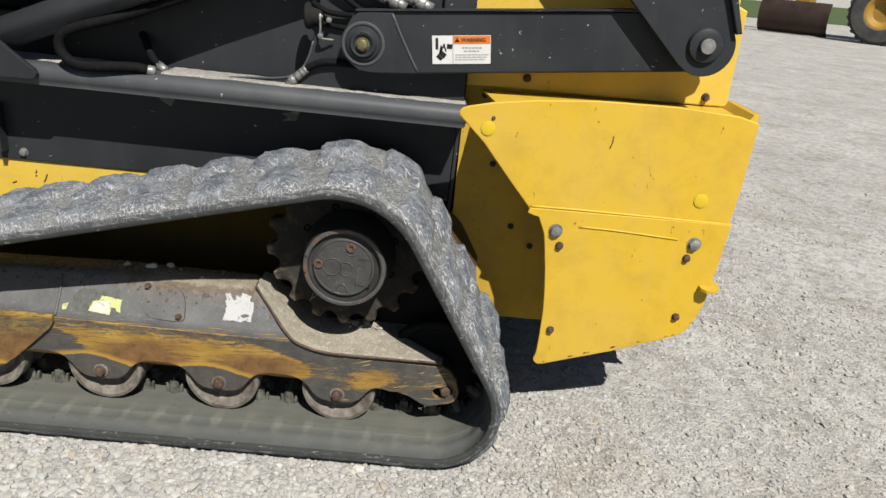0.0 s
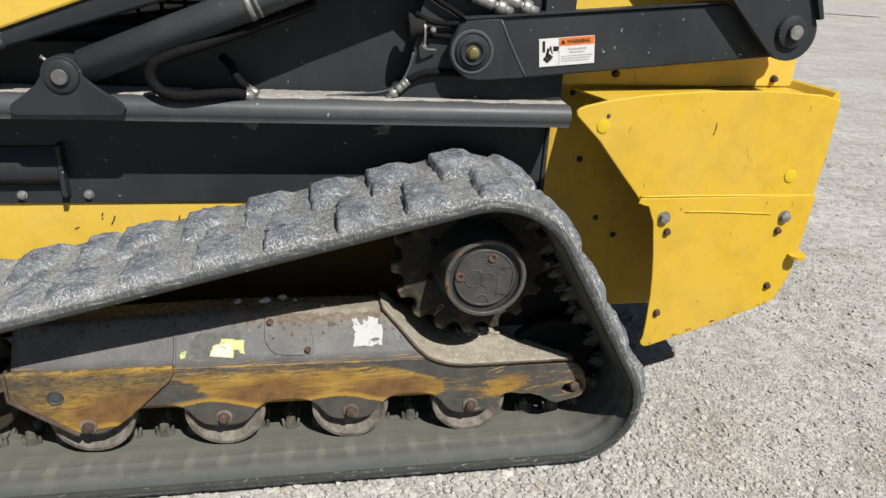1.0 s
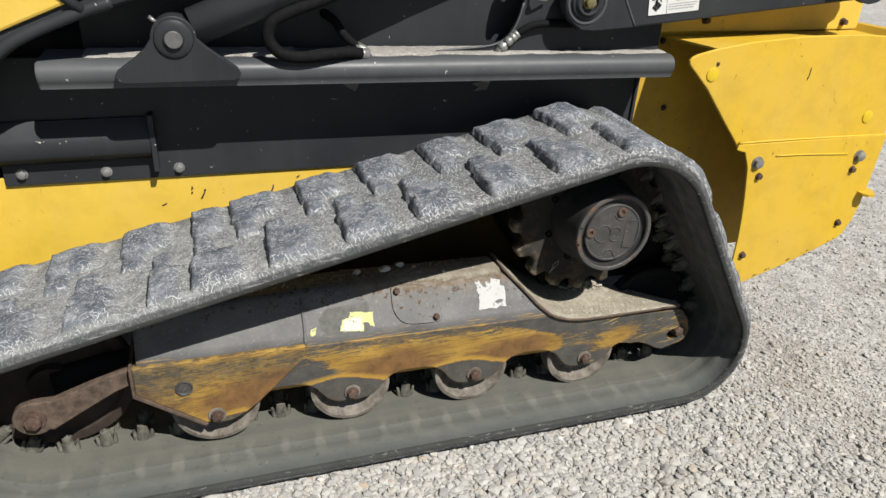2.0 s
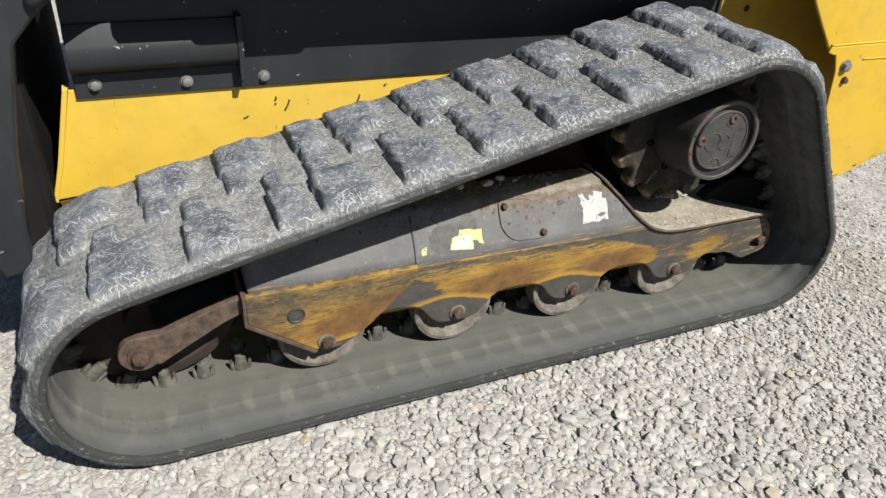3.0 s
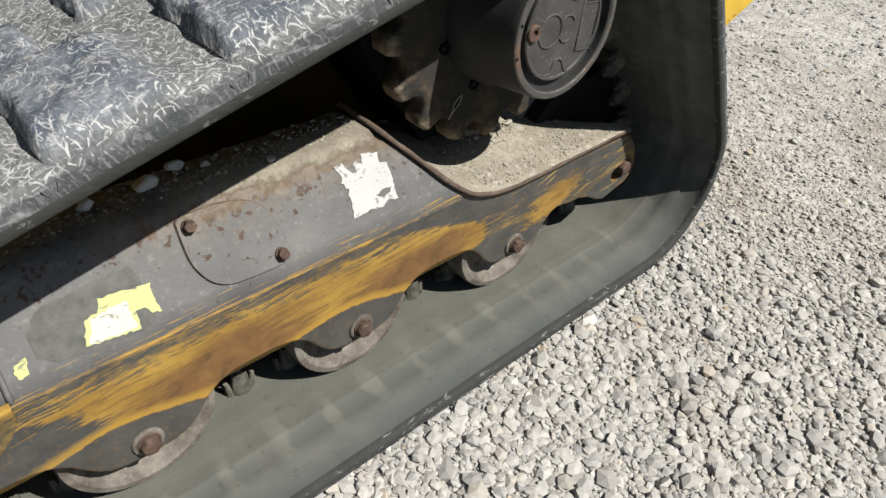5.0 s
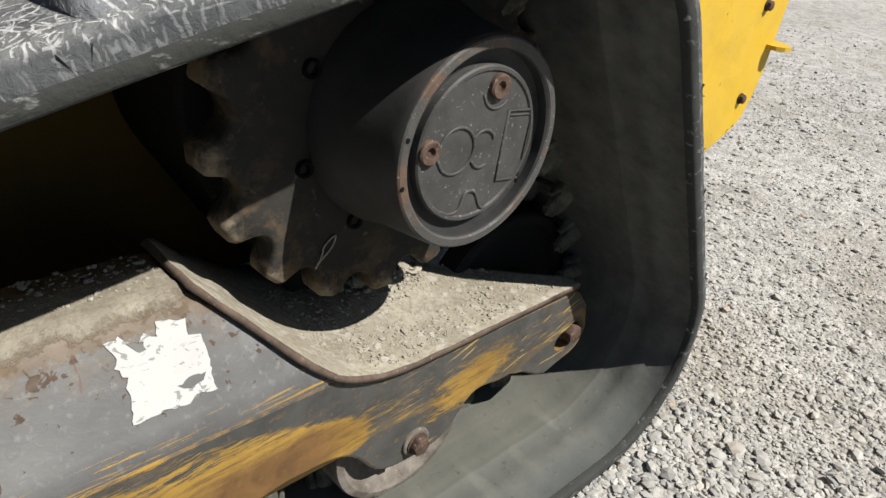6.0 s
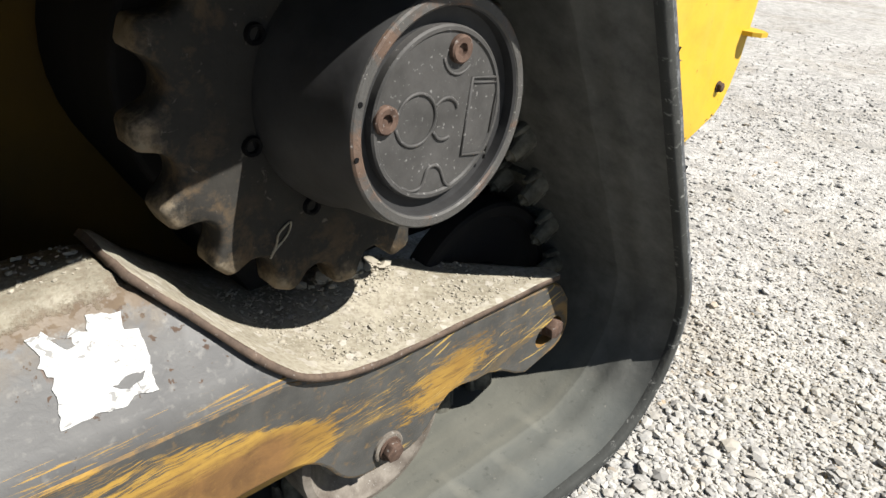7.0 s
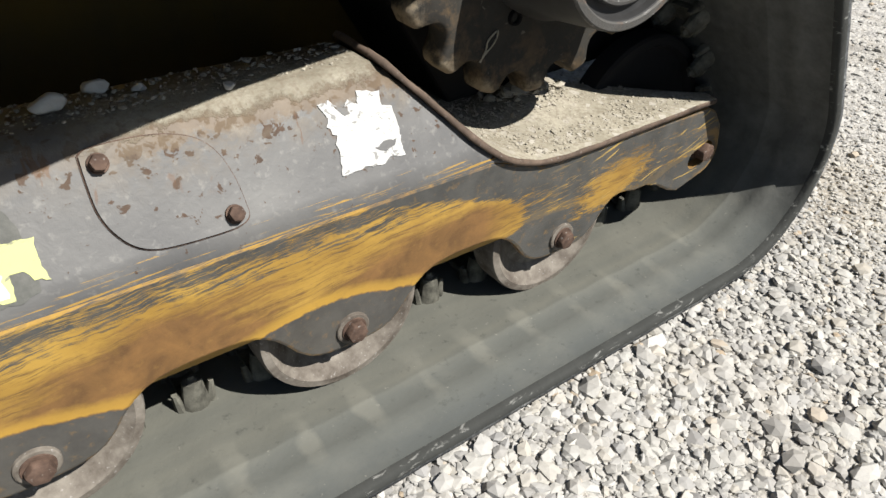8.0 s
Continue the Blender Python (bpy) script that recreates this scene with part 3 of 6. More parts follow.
CAST = steel("grey_cast_iron", (0.049, 0.048, 0.046), (0.095, 0.092, 0.089), 0.55, 0.0, 24, 0.32, 0.2)
DRUM = steel("black_drum_paint", (0.028, 0.028, 0.029), (0.062, 0.062, 0.062), 0.55, 0.0, 14, 0.0, 0.15)
RUST = steel("rusted_steel", (0.050, 0.032, 0.025), (0.17, 0.112, 0.085), 0.8, 0.0, 60, 0.3, 0.15)
ARMRUST = steel("brown_rusted_bar", (0.056, 0.040, 0.030), (0.170, 0.122, 0.091), 0.8, 0.0, 48, 0.25)
ROLLER = steel("worn_roller_steel", (0.085, 0.069, 0.056), (0.29, 0.262, 0.225), 0.7, 0.0, 34, 0.4, 0.15)
ZINC = steel("dull_zinc", (0.21, 0.21, 0.20), (0.50, 0.50, 0.475), 0.45, 0.6, 40)
HOSE = steel("black_hose_rubber", (0.006, 0.006, 0.0065), (0.014, 0.014, 0.0145), 0.75, 0.0, 110, 0.0, 0.05)
FINES = sand("grey_fines", (0.23, 0.225, 0.21), (0.48, 0.465, 0.43))
# pale grey for the spots of sunlight painted on the side sheet
SUN_PATCH = sand("grey_sun_patch", (0.13, 0.13, 0.125), (0.20, 0.195, 0.185))
STONE, LOT, CRUMB = stone_grey(), lot_gravel(), crumbs()
PIN_YELLOW = steel("passivated_bolt", (0.20, 0.17, 0.07), (0.42, 0.37, 0.20), 0.4, 0.7, 60)
WHITE = film("torn_white_film", (0.56, 0.56, 0.55))
LIME = film("torn_yellow_film", (0.60, 0.62, 0.27))
CREAM = film("torn_cream_film", (0.68, 0.68, 0.57))
RESIDUE = steel("olive_glue_residue", (0.092, 0.095, 0.088), (0.162, 0.162, 0.150), 0.55, 0.0, 55, 0.0, 0.08)


def plain(name, colour, rough=0.5):
    n = Nodes(name, rough)
    return n.done(n.mix(n.noise(60, 3), colour, tuple(0.82 * c for c in colour)))


LABEL_WHITE, LABEL_ORANGE = plain("label_white", (0.80, 0.80, 0.78), 0.35), plain("label_orange", (0.78, 0.22, 0.04), 0.35)
LABEL_INK, LABEL_GREY = plain("label_ink", (0.02, 0.02, 0.02), 0.4), plain("label_print_grey", (0.42, 0.42, 0.42), 0.4)
CAP_YELLOW = plain("yellow_plastic_cap", (0.78, 0.55, 0.03), 0.4)


# ---- building blocks ----
def part(name, bm, material, parent, label=""):
    me = bpy.data.meshes.new(name)
    bmesh.ops.recalc_face_normals(bm, faces=bm.faces)
    bm.to_mesh(me)
    bm.free()
    for m in material if isinstance(material, (list, tuple)) else [material]:
        me.materials.append(m)
    ob = new(name, me)
    ob.parent = parent
    if label:
        tagged(ob, label)
    return ob


def thing(name, label, category, at=(0, 0, 0), group="", kind=""):
    ob = new(name)
    ob.location = at
    return tagged(ob, label, category, group, kind)


def smooth(bm, degrees=35):
    for f in bm.faces:
        f.smooth = True
    for e in bm.edges:
        if len(e.link_faces) == 2 and e.calc_face_angle(0) > radians(degrees):
            e.smooth = False
    return bm


def prism(points, y0, y1, bevel=0.0, segments=2):
    """A plate: an outline in x and z, from y0 to y1."""
    bm = bmesh.new()
    f = bm.faces.new([bm.verts.new((x, y0, z)) for x, z in points])
    top = bmesh.ops.extrude_face_region(bm, geom=[f])
    bmesh.ops.translate(bm, vec=(0, y1 - y0, 0), verts=[v for v in top["geom"] if isinstance(v, bmesh.types.BMVert)])
    bmesh.ops.recalc_face_normals(bm, faces=bm.faces)
    if bevel:
        es = [e for e in bm.edges if abs(e.verts[0].co.y - e.verts[1].co.y) < 1e-6]
        bmesh.ops.bevel(bm, geom=es, offset=bevel, segments=segments, profile=0.5, affect="EDGES", clamp_overlap=True)
    return smooth(bm, 22)


def box(x0, x1, y0, y1, z0, z1, bevel=0.003, segments=2):
    bm = bmesh.new()
    bmesh.ops.create_cube(bm, size=1, matrix=Matrix.LocRotScale(((x0 + x1) / 2, (y0 + y1) / 2, (z0 + z1) / 2), None, (x1 - x0, y1 - y0, z1 - z0)))
    if bevel:
        bmesh.ops.bevel(bm, geom=bm.edges[:], offset=bevel, segments=segments, profile=0.5, affect="EDGES", clamp_overlap=True)
    return smooth(bm, 22)


def lathe(profile, x, z, steps=48, y=0.0):
    """Turned about an axis along y: profile of (radius, y)."""
    bm = bmesh.new()
    rings = []
    for k in range(steps):
        a = 2 * math.pi * k / steps
        rings.append([bm.verts.new((x + r * math.cos(a), y + h, z + r * math.sin(a))) for r, h in profile])
    for k in range(steps):
        p, q = rings[k], rings[(k + 1) % steps]
        for i in range(len(profile) - 1):
            bm.faces.new((p[i], q[i], q[i + 1], p[i + 1]))
    bmesh.ops.remove_doubles(bm, verts=bm.verts, dist=1e-6)
    return smooth(bm, 30)


def glide(points, steps=8):
    """A smooth line through the points."""
    p = [Vector(q) for q in points]
    p = [2 * p[0] - p[1], *p, 2 * p[-1] - p[-2]]
    out = []
    for i in range(1, len(p) - 2):
        for k in range(steps):
            t = k / steps
            a, b, c, d = p[i - 1:i + 3]
            out.append(0.5 * ((2 * b) + (c - a) * t + (2 * a - 5 * b + 4 * c - d) * t * t + (3 * b - a - 3 * c + d) * t ** 3))
    return out + [p[-2]]


def tube(points, radius, sides=12, steps=8, flat=False):
    line = [Vector(q) for q in points] if flat else glide(points, steps)
    bm = bmesh.new()
    rings, up = [], Vector((0.13, 0.31, 0.94))
    for i, c in enumerate(line):
        way = (line[min(i + 1, len(line) - 1)] - line[max(i - 1, 0)]).normalized()
        u = way.cross(up)
        u = (u if u.length > 1e-3 else way.cross(Vector((1, 0, 0)))).normalized()
        up = u.cross(way)
        rings.append([bm.verts.new(c + radius * (math.cos(a) * u + math.sin(a) * up)) for a in (2 * math.pi * k / sides for k in range(sides))])
    for p, q in zip(rings, rings[1:]):
        for k in range(sides):
            bm.faces.new((p[k], p[(k + 1) % sides], q[(k + 1) % sides], q[k]))
    bm.faces.new(rings[0])
    bm.faces.new(rings[-1])
    return smooth(bm, 50)


def hexbolt(x, y, z, r, height, turn=0.0, washer=1.35):
    """A hexagon bolt head with its washer on a wall that faces -y, at y."""
    bm = bmesh.new()
    w = 0.22 * height
    rot = Matrix.Rotation(radians(90), 4, "X")
    bmesh.ops.create_cone(bm, cap_ends=True, segments=24, radius1=r * washer, radius2=r * washer * 0.97, depth=w, matrix=Matrix.Translation((x, y - w / 2, z)) @ rot)
    g = bmesh.ops.create_cone(bm, cap_ends=True, segments=6, radius1=r, radius2=r * 0.94, depth=height - w,
                              matrix=Matrix.Translation((x, y - w - (height - w) / 2, z)) @ rot @ Matrix.Rotation(turn, 4, "Z"))
    edges = {e for v in g["verts"] for e in v.link_edges}
    bmesh.ops.bevel(bm, geom=list(edges), offset=r * 0.12, segments=2, profile=0.5, affect="EDGES", clamp_overlap=True)
    return smooth(bm, 32)


def arc(cx, cz, r, a0, a1, steps=12):
    return [(cx + r * math.cos(radians(a0 + (a1 - a0) * k / steps)), cz + r * math.sin(radians(a0 + (a1 - a0) * k / steps))) for k in range(steps + 1)]


def ease(t):
    t = max(0.0, min(1.0, t))
    return t * t * (3 - 2 * t)


def shear(ob_bm):
    """The undercarriage stands a little higher towards the front."""
    for v in ob_bm.verts:
        v.co.z -= 0.0156 * v.co.x
    return ob_bm


# ---- ground ----
GROUND = 0.022  # the tread blocks are sunk into the stone


def flat_sheet(name, material, x0, x1, y0, y1, z, label, category):
    bm = bmesh.new()
    bm.faces.new([bm.verts.new(c) for c in ((x0, y0, z), (x1, y0, z), (x1, y1, z), (x0, y1, z))])
    return tagged(part(name, bm, material, None), label, category, kind="structure")


flat_sheet("ground", LOT, -900, 900, -900, 900, GROUND, "pale grey crushed stone yard with tyre marks", "gravel ground")


# ---- the track loader ----
loader = thing("track_loader", "yellow and charcoal compact track loader standing on gravel", "track loader", (-0.3, 0.9, 0))
loader.location = (0, 0, 0)

# rubber track: three wheels and the tangents between them
WHEELS = [(-1.305, 0.252, 0.187), (0.003, 0.552, 0.203), (0.258, 0.215, 0.150)]


def belt_line():
    """Samples (x, z, nx, nz, s) along the inner face of the belt, clockwise as seen from outside, n outwards."""
    tang = []
    for i in range(3):
        (ax, az, ar), (bx, bz, br) = WHEELS[i], WHEELS[(i + 1) % 3]
        d = Vector((bx - ax, bz - az))
        k = (ar - br) / d.length
        d.normalize()
        nn = d * k + Vector((-d.y, d.x)) * math.sqrt(1 - k * k)
        tang.append((Vector((ax, az)) + nn * ar, Vector((bx, bz)) + nn * br, nn))
    raw = []
    for i in range(3):
        (p, q, nn), nxt = tang[i], tang[(i + 1) % 3]
        cx, cz, r = WHEELS[(i + 1) % 3]
        for k in range(60):
            raw.append((*(p + (q - p) * k / 60), *nn))
        a0, a1 = math.atan2(nn.y, nn.x), math.atan2(nxt[2].y, nxt[2].x)
        while a1 > a0:
            a1 -= 2 * math.pi
        for k in range(60):
            a = a0 + (a1 - a0) * k / 60
            raw.append((cx + r * math.cos(a), cz + r * math.sin(a), math.cos(a), math.sin(a)))
    raw.append(raw[0])
    s, out = 0.0, []
    for i, p in enumerate(raw):
        if i:
            s += math.hypot(p[0] - raw[i - 1][0], p[1] - raw[i - 1][1])
        out.append((*p, s))
    return np.array(out)


LINE = belt_line()
LENGTH = LINE[-1, 4]


def on_belt(s):
    s = s % LENGTH
    x, z, nx, nz = (np.interp(s, LINE[:, 4], LINE[:, k]) for k in range(4))
    m = math.hypot(nx, nz)
    return x, z, nx / m, nz / m


def belt_pose(s, y, n):
    """Local x along the belt, local y along the machine's y, local z outwards."""
    x, z, nx, nz = on_belt(s)
    return Matrix(((nz, 0, nx, x + n * nx), (0, 1, 0, y), (-nx, 0, nz, z + n * nz), (0, 0, 0, 1)))


BELT_IN = [(-0.122, 0.003), (-0.119, 0.0005), (-0.111, 0.0004), (-0.076, 0.0005), (-0.0745, -0.0015), (-0.052, -0.0015), (-0.024, -0.0015), (-0.0225, -0.003), (-0.019, -0.003), (0.035, -0.003),
           (0.155, -0.003), (0.19, -0.002), (0.225, 0.001), (0.26, 0.0), (0.292, -0.002), (0.296, 0.001)]
BELT_OUT = [(0.296, 0.013), (0.294, 0.022), (0.287, 0.028), (0.2, 0.031), (0.095, 0.031), (0.0, 0.031), (-0.07, 0.031), (-0.112, 0.029), (-0.120, 0.022), (-0.122, 0.013)]


def belt():
    bm = bmesh.new()
    section = BELT_IN + BELT_OUT
    count = 2000
    rings = []
    for k in range(count):
        s = LENGTH * k / count
        x, z, nx, nz = on_belt(s)
        ring = []
        for i, (y, n) in enumerate(section):
            w = (0.0011 * math.sin(s * 77) if abs(y - 0.087) < 0.19 else 0.0) if i < len(BELT_IN) else 0.0015 * noise.noise(Vector((s * 16, y * 30, 2.0)))
            edge = 0.0007 * noise.noise(Vector((s * 9, 3.0, y))) if abs(y - 0.095) > 0.2 else 0.0
            ring.append(bm.verts.new((x + (n + w) * nx, y + edge, z + (n + w) * nz)))
        rings.append(ring)
    for k in range(count):
        p, q = rings[k], rings[(k + 1) % count]
        for i in range(len(section)):
            j = (i + 1) % len(section)
            f = bm.faces.new((p[i], p[j], q[j], q[i]))
            f.material_index = 2 if i in (0, 1, len(BELT_IN) - 1, len(section) - 1) else 0 if i < len(BELT_IN) else 1
    return smooth(bm, 60)


rubber_track = part("rubber_track", belt(), [BELT, GROOVE, EDGE], loader, "scuffed grey rubber track dusted with stone powder")


def lug(s0, row, seed, narrow=False):
    """One worn tread block bent to the belt: steep in front, sloping off behind and at the belt's edge, with a narrower tongue towards the middle."""
    r = random.Random(seed)
    a = 0.034 if narrow else 0.053
    front, back, inner, tip = -a + r.uniform(-0.003, 0.003), a + r.uniform(-0.003, 0.003), 0.146 + r.uniform(-0.004, 0.004), 0.220 + r.uniform(-0.005, 0.005)
    tongue = front + (0.044 if narrow else 0.058)
    nx, ny = 30, 36
    xs = [-a - 0.014 + (2 * a + 0.070) * i / nx for i in range(nx + 1)]
    ys = [0.0005 + 0.2365 * j / ny for j in range(ny + 1)]
    where = [on_belt(s0 + x) for x in xs]
    bm = bmesh.new()
    rise = bm.verts.layers.float.new("rise")

    def point(i, y, z):
        x, up, nx_, nz_ = where[i]
        v = bm.verts.new((x + (0.029 + z) * nx_, 0.296 - y if row else y - 0.122, up + (0.029 + z) * nz_))
        v[rise] = z
        return v

    grid = []
    for j, y in enumerate(ys):
        line = []
        for i, x in enumerate(xs):
            w = 0.004 * noise.noise(Vector((x * 30, y * 30, seed)))
            u, q = x + w, y + 0.6 * w
            main = min(ease((u - front + 0.002) / 0.011), 0.25 * ease((back + 0.052 - u) / 0.050) + 0.75 * ease((back + 0.018 - u) / 0.048), ease((inner + 0.005 - q) / 0.012))
            arm = 0.86 * min(ease((u - front - 0.004) / 0.011), ease((tongue + 0.006 - u) / 0.014), ease((tip + 0.004 - q) / 0.011))
            h = min(max(main, arm), ease((q + 0.008) / 0.052))
            worn = 0.0030 * noise.noise(Vector((x * 38, y * 38, seed + 3.0))) + 0.0014 * noise.noise(Vector((x * 110, y * 110, seed)))
            rim = i in (0, nx) or j == ny
            line.append(point(i, y, -0.005 if rim else -0.003 + 0.0255 * h + worn * (0.35 + 0.65 * h) - 0.016 * (1 - ease(y / 0.024))))
        grid.append(line)
    for p, q in zip(grid, grid[1:]):
        for i in range(nx):
            bm.faces.new((p[i], p[i + 1], q[i + 1], q[i]))
    for f in bm.faces:
        f.smooth = True
    return part("tread_lug", bm, TREAD, rubber_track)


COUNT = round((LENGTH - 0.255) / 0.1635) + 1
rng = random.Random(4)
# each row has one narrow block at the belt's joint, then blocks at an even pitch; s runs from where the belt leaves the front wheel
for row, narrow, first, last in ((0, 0.336, 0.445, 0.190), (1, 0.428, 0.539, 0.285)):
    pitch = (LENGTH - (first - last)) / (COUNT - 1)
    for k in range(-1, COUNT):
        lug(narrow if k < 0 else first + k * pitch + rng.uniform(-0.004, 0.004), row, 11 + 40 * row + k, k < 0)


def drive_lug_mesh():
    """A guide tooth on the inner face: two round-topped horns with a fillet rib down each side and a saddle between."""
    bm = bmesh.new()
    for y in (-0.027, 0.027):
        g = bmesh.ops.create_cone(bm, cap_ends=True, segments=10, radius1=0.0175, radius2=0.0105, depth=0.054, matrix=Matrix.LocRotScale((0, y, -0.021), Euler((math.pi, 0, 0)), (1.0, 0.85, 1.0)))
        tip = [e for e in bm.edges if all(v in g["verts"] and v.co.z < -0.04 for v in e.verts)]
        bmesh.ops.bevel(bm, geom=tip, offset=0.0065, segments=3, affect="EDGES", clamp_overlap=True)
        for side in (-1, 1):
            bmesh.ops.create_cone(bm, cap_ends=True, segments=8, radius1=0.0115, radius2=0.0045, depth=0.034, matrix=Matrix.LocRotScale((side * 0.0185, y + 0.003, -0.011), Euler((math.pi, -0.16 * side, 0)), (0.75, 1.0, 1.0)))
    bmesh.ops.create_cube(bm, size=1, matrix=Matrix.LocRotScale((0, 0, -0.003), None, (0.026, 0.054, 0.018)))
    me = bpy.data.meshes.new("drive_lug")
    smooth(bm, 40).to_mesh(me)
    bm.free()
    me.materials.append(TOOTH)
    return me


DRIVE = drive_lug_mesh()
teeth = round(LENGTH / 0.0818)
for k in range(teeth):
    ob = new("drive_lug", DRIVE)
    ob.parent, ob.matrix_basis = rubber_track, belt_pose(k * LENGTH / teeth + 0.03, 0.114, 0.0)

# ---- track frame ----
FOLD = 0.315


def on_slope(x, u, n=0.0):
    """A point on the frame's leaning upper face: u up the slope from the fold, n off it."""
    return Vector((x, 0.0 + u * 0.5387 - n * 0.8425, FOLD + u * 0.8425 + n * 0.5387 - 0.0156 * x))


GUARD = [(-0.236, 0.432), (-0.229, 0.425), (-0.215, 0.411), (-0.183, 0.378), (-0.145, 0.338), (-0.105, 0.311), (-0.065, 0.297), (-0.02, 0.291), (0.06, 0.291), (0.15, 0.293), (0.276, 0.295)]
gx, gz = np.array(GUARD).T


def guard_z(x):
    return float(np.interp(x, gx, gz))


def y_slope(z):
    """Where the outer face of the frame stands at the height z."""
    return min(max(0.0, (z - FOLD) * 0.6394), 0.075)


def lower_edge(x):
    c = 1.3 * math.cos(2 * math.pi * x / 0.32)
    return 0.178 - (0.041 if c > 0 else 0.028) * math.tanh(1.4 * c) / math.tanh(1.82)


def side_outline():
    low = [(-1.10, 0.26), (-1.0, 0.20)] + [(x, lower_edge(x) - 0.018 * max(0.0, min(1.0, (x - 0.09) / 0.05))) for x in np.linspace(-0.90, 0.165, 92)]
    end = [(0.195, 0.178), (0.225, 0.160), (0.245, 0.153), *arc(0.290, 0.203, 0.037, -75, 20, 8), (0.318, 0.245), (0.296, 0.272), (0.274, 0.282)]
    up = [(-0.05, 0.285), (-0.09, 0.300), (-0.13, FOLD - 0.001), (-1.10, FOLD - 0.001)]
    return low + end + up


track_frame = part("track_frame", shear(prism(side_outline(), 0.0, 0.014, 0.0040)), WORN, loader, "charcoal track frame rubbed through to yellow and rust")


def cut_slot(ob, outline, y0, y1):
    """Cuts an opening of the outline (x, z) right through a plate."""
    me = bpy.data.meshes.new("slot")
    bm = shear(prism(outline, y0, y1))
    bm.to_mesh(me)
    bm.free()
    tool = new("slot", me)
    mod = ob.modifiers.new("slot", "BOOLEAN")
    mod.operation, mod.solver, mod.object = "DIFFERENCE", "EXACT", tool
    done = bpy.data.meshes.new_from_object(ob.evaluated_get(bpy.context.evaluated_depsgraph_get()))
    ob.modifiers.clear()
    bm = bmesh.new()
    bm.from_mesh(done)
    smooth(bm, 22).to_mesh(done)
    bm.free()
    ob.data = done
    bpy.data.objects.remove(tool)


cut_slot(track_frame, [*arc(0.272, 0.200, 0.016, 90, 270, 8), *arc(0.292, 0.207, 0.0185, -90, 90, 8)], -0.02, 0.03)


def casing():
    """The upper box of the frame: leaning face, rounded shoulder, flat top; cut off behind by the curved guard."""
    bm = bmesh.new()
    rows = []
    xs = list(np.linspace(-1.115, -0.26, 40)) + list(np.linspace(-0.25, -0.06, 18))
    for x in xs:
        high = min(0.428 if x > -0.62 else 0.428 + (x + 0.62) * 0.04, guard_z(x) - 0.006 if x > -0.25 else 9)
        foot = max(0.20, 0.266 - (x + 1.124) * 0.741)
        pts = [(0.014, foot), (0.002, foot), (0.002, min(0.312, high)), (0.0, min(FOLD, high))]
        for z in (0.335, 0.36, 0.385, 0.400, 0.412):
            zz = min(z, high)
            pts.append((max(0.0, (zz - FOLD) * 0.6394), zz))
        base = pts[-1]
        pts += [(base[0] + 0.008, min(base[1] + 0.009, high)), (base[0] + 0.02, min(base[1] + 0.0145, high)), (0.105, high), (0.147, high - 0.002), (0.147, foot)]
        rows.append([bm.verts.new((x, y, z)) for y, z in pts])
    for p, q in zip(rows, rows[1:]):
        for i in range(len(p) - 1):
            bm.faces.new((p[i], p[i + 1], q[i + 1], q[i]))
    bm.faces.new(rows[0])
    return shear(smooth(bm, 40))


frame_box = part("frame_box", casing(), CASING, track_frame, "greyed charcoal upper box with grit on top")

nose = [(-1.124, 0.319), (-1.124, 0.250), (-0.985, 0.147), (-0.955, 0.139), (-0.925, 0.143), (-0.893, 0.160), (-0.860, 0.186), (-0.760, 0.283), (-0.750, 0.300), (-0.750, 0.322)]
nose_plate = part("nose_plate", shear(prism(nose, -0.012, 0.0, 0.0025)), NOSE, track_frame, "rubbed yellow nose plate")
part("plug", shear(lathe([(0, -0.0125), (0.014, -0.0128), (0.0165, -0.0155), (0.0185, -0.0155), (0.0195, -0.012)], -1.023, 0.251, 28)), CAST, nose_plate, "dark round plug")
flange = [(-1.124, 0.250), (-1.124, 0.319), (-1.131, 0.319), (-1.131, 0.244)]
part("end_flange", shear(prism(flange, -0.016, 0.15, 0.002)), ARMRUST, track_frame)
part("end_flange", shear(prism([(-1.131, 0.244), (-0.988, 0.138), (-0.981, 0.144), (-1.124, 0.250)], -0.016, 0.03, 0.002)), ARMRUST, track_frame)
for k in range(4):
    x = -0.32 * k
    y = -0.012 if k == 3 else 0.0
    bolt = part("roller_bolt", shear(hexbolt(x, y - 0.003, 0.164, 0.0135, 0.012, 0.4 + k, 1.15)), RUST, track_frame, "rusted hexagon bolt")
    part("washer", shear(lathe([(0.0, -0.004), (0.0185, -0.004), (0.0200, -0.003), (0.0205, 0.001)], x, 0.164, 28, y)), ROLLER, bolt, "worn grey washer")
part("end_bolt", shear(hexbolt(0.291, 0.013, 0.208, 0.0150, 0.022, 0.2, 1.1)), RUST, track_frame, "rusted hexagon bolt in a slot")


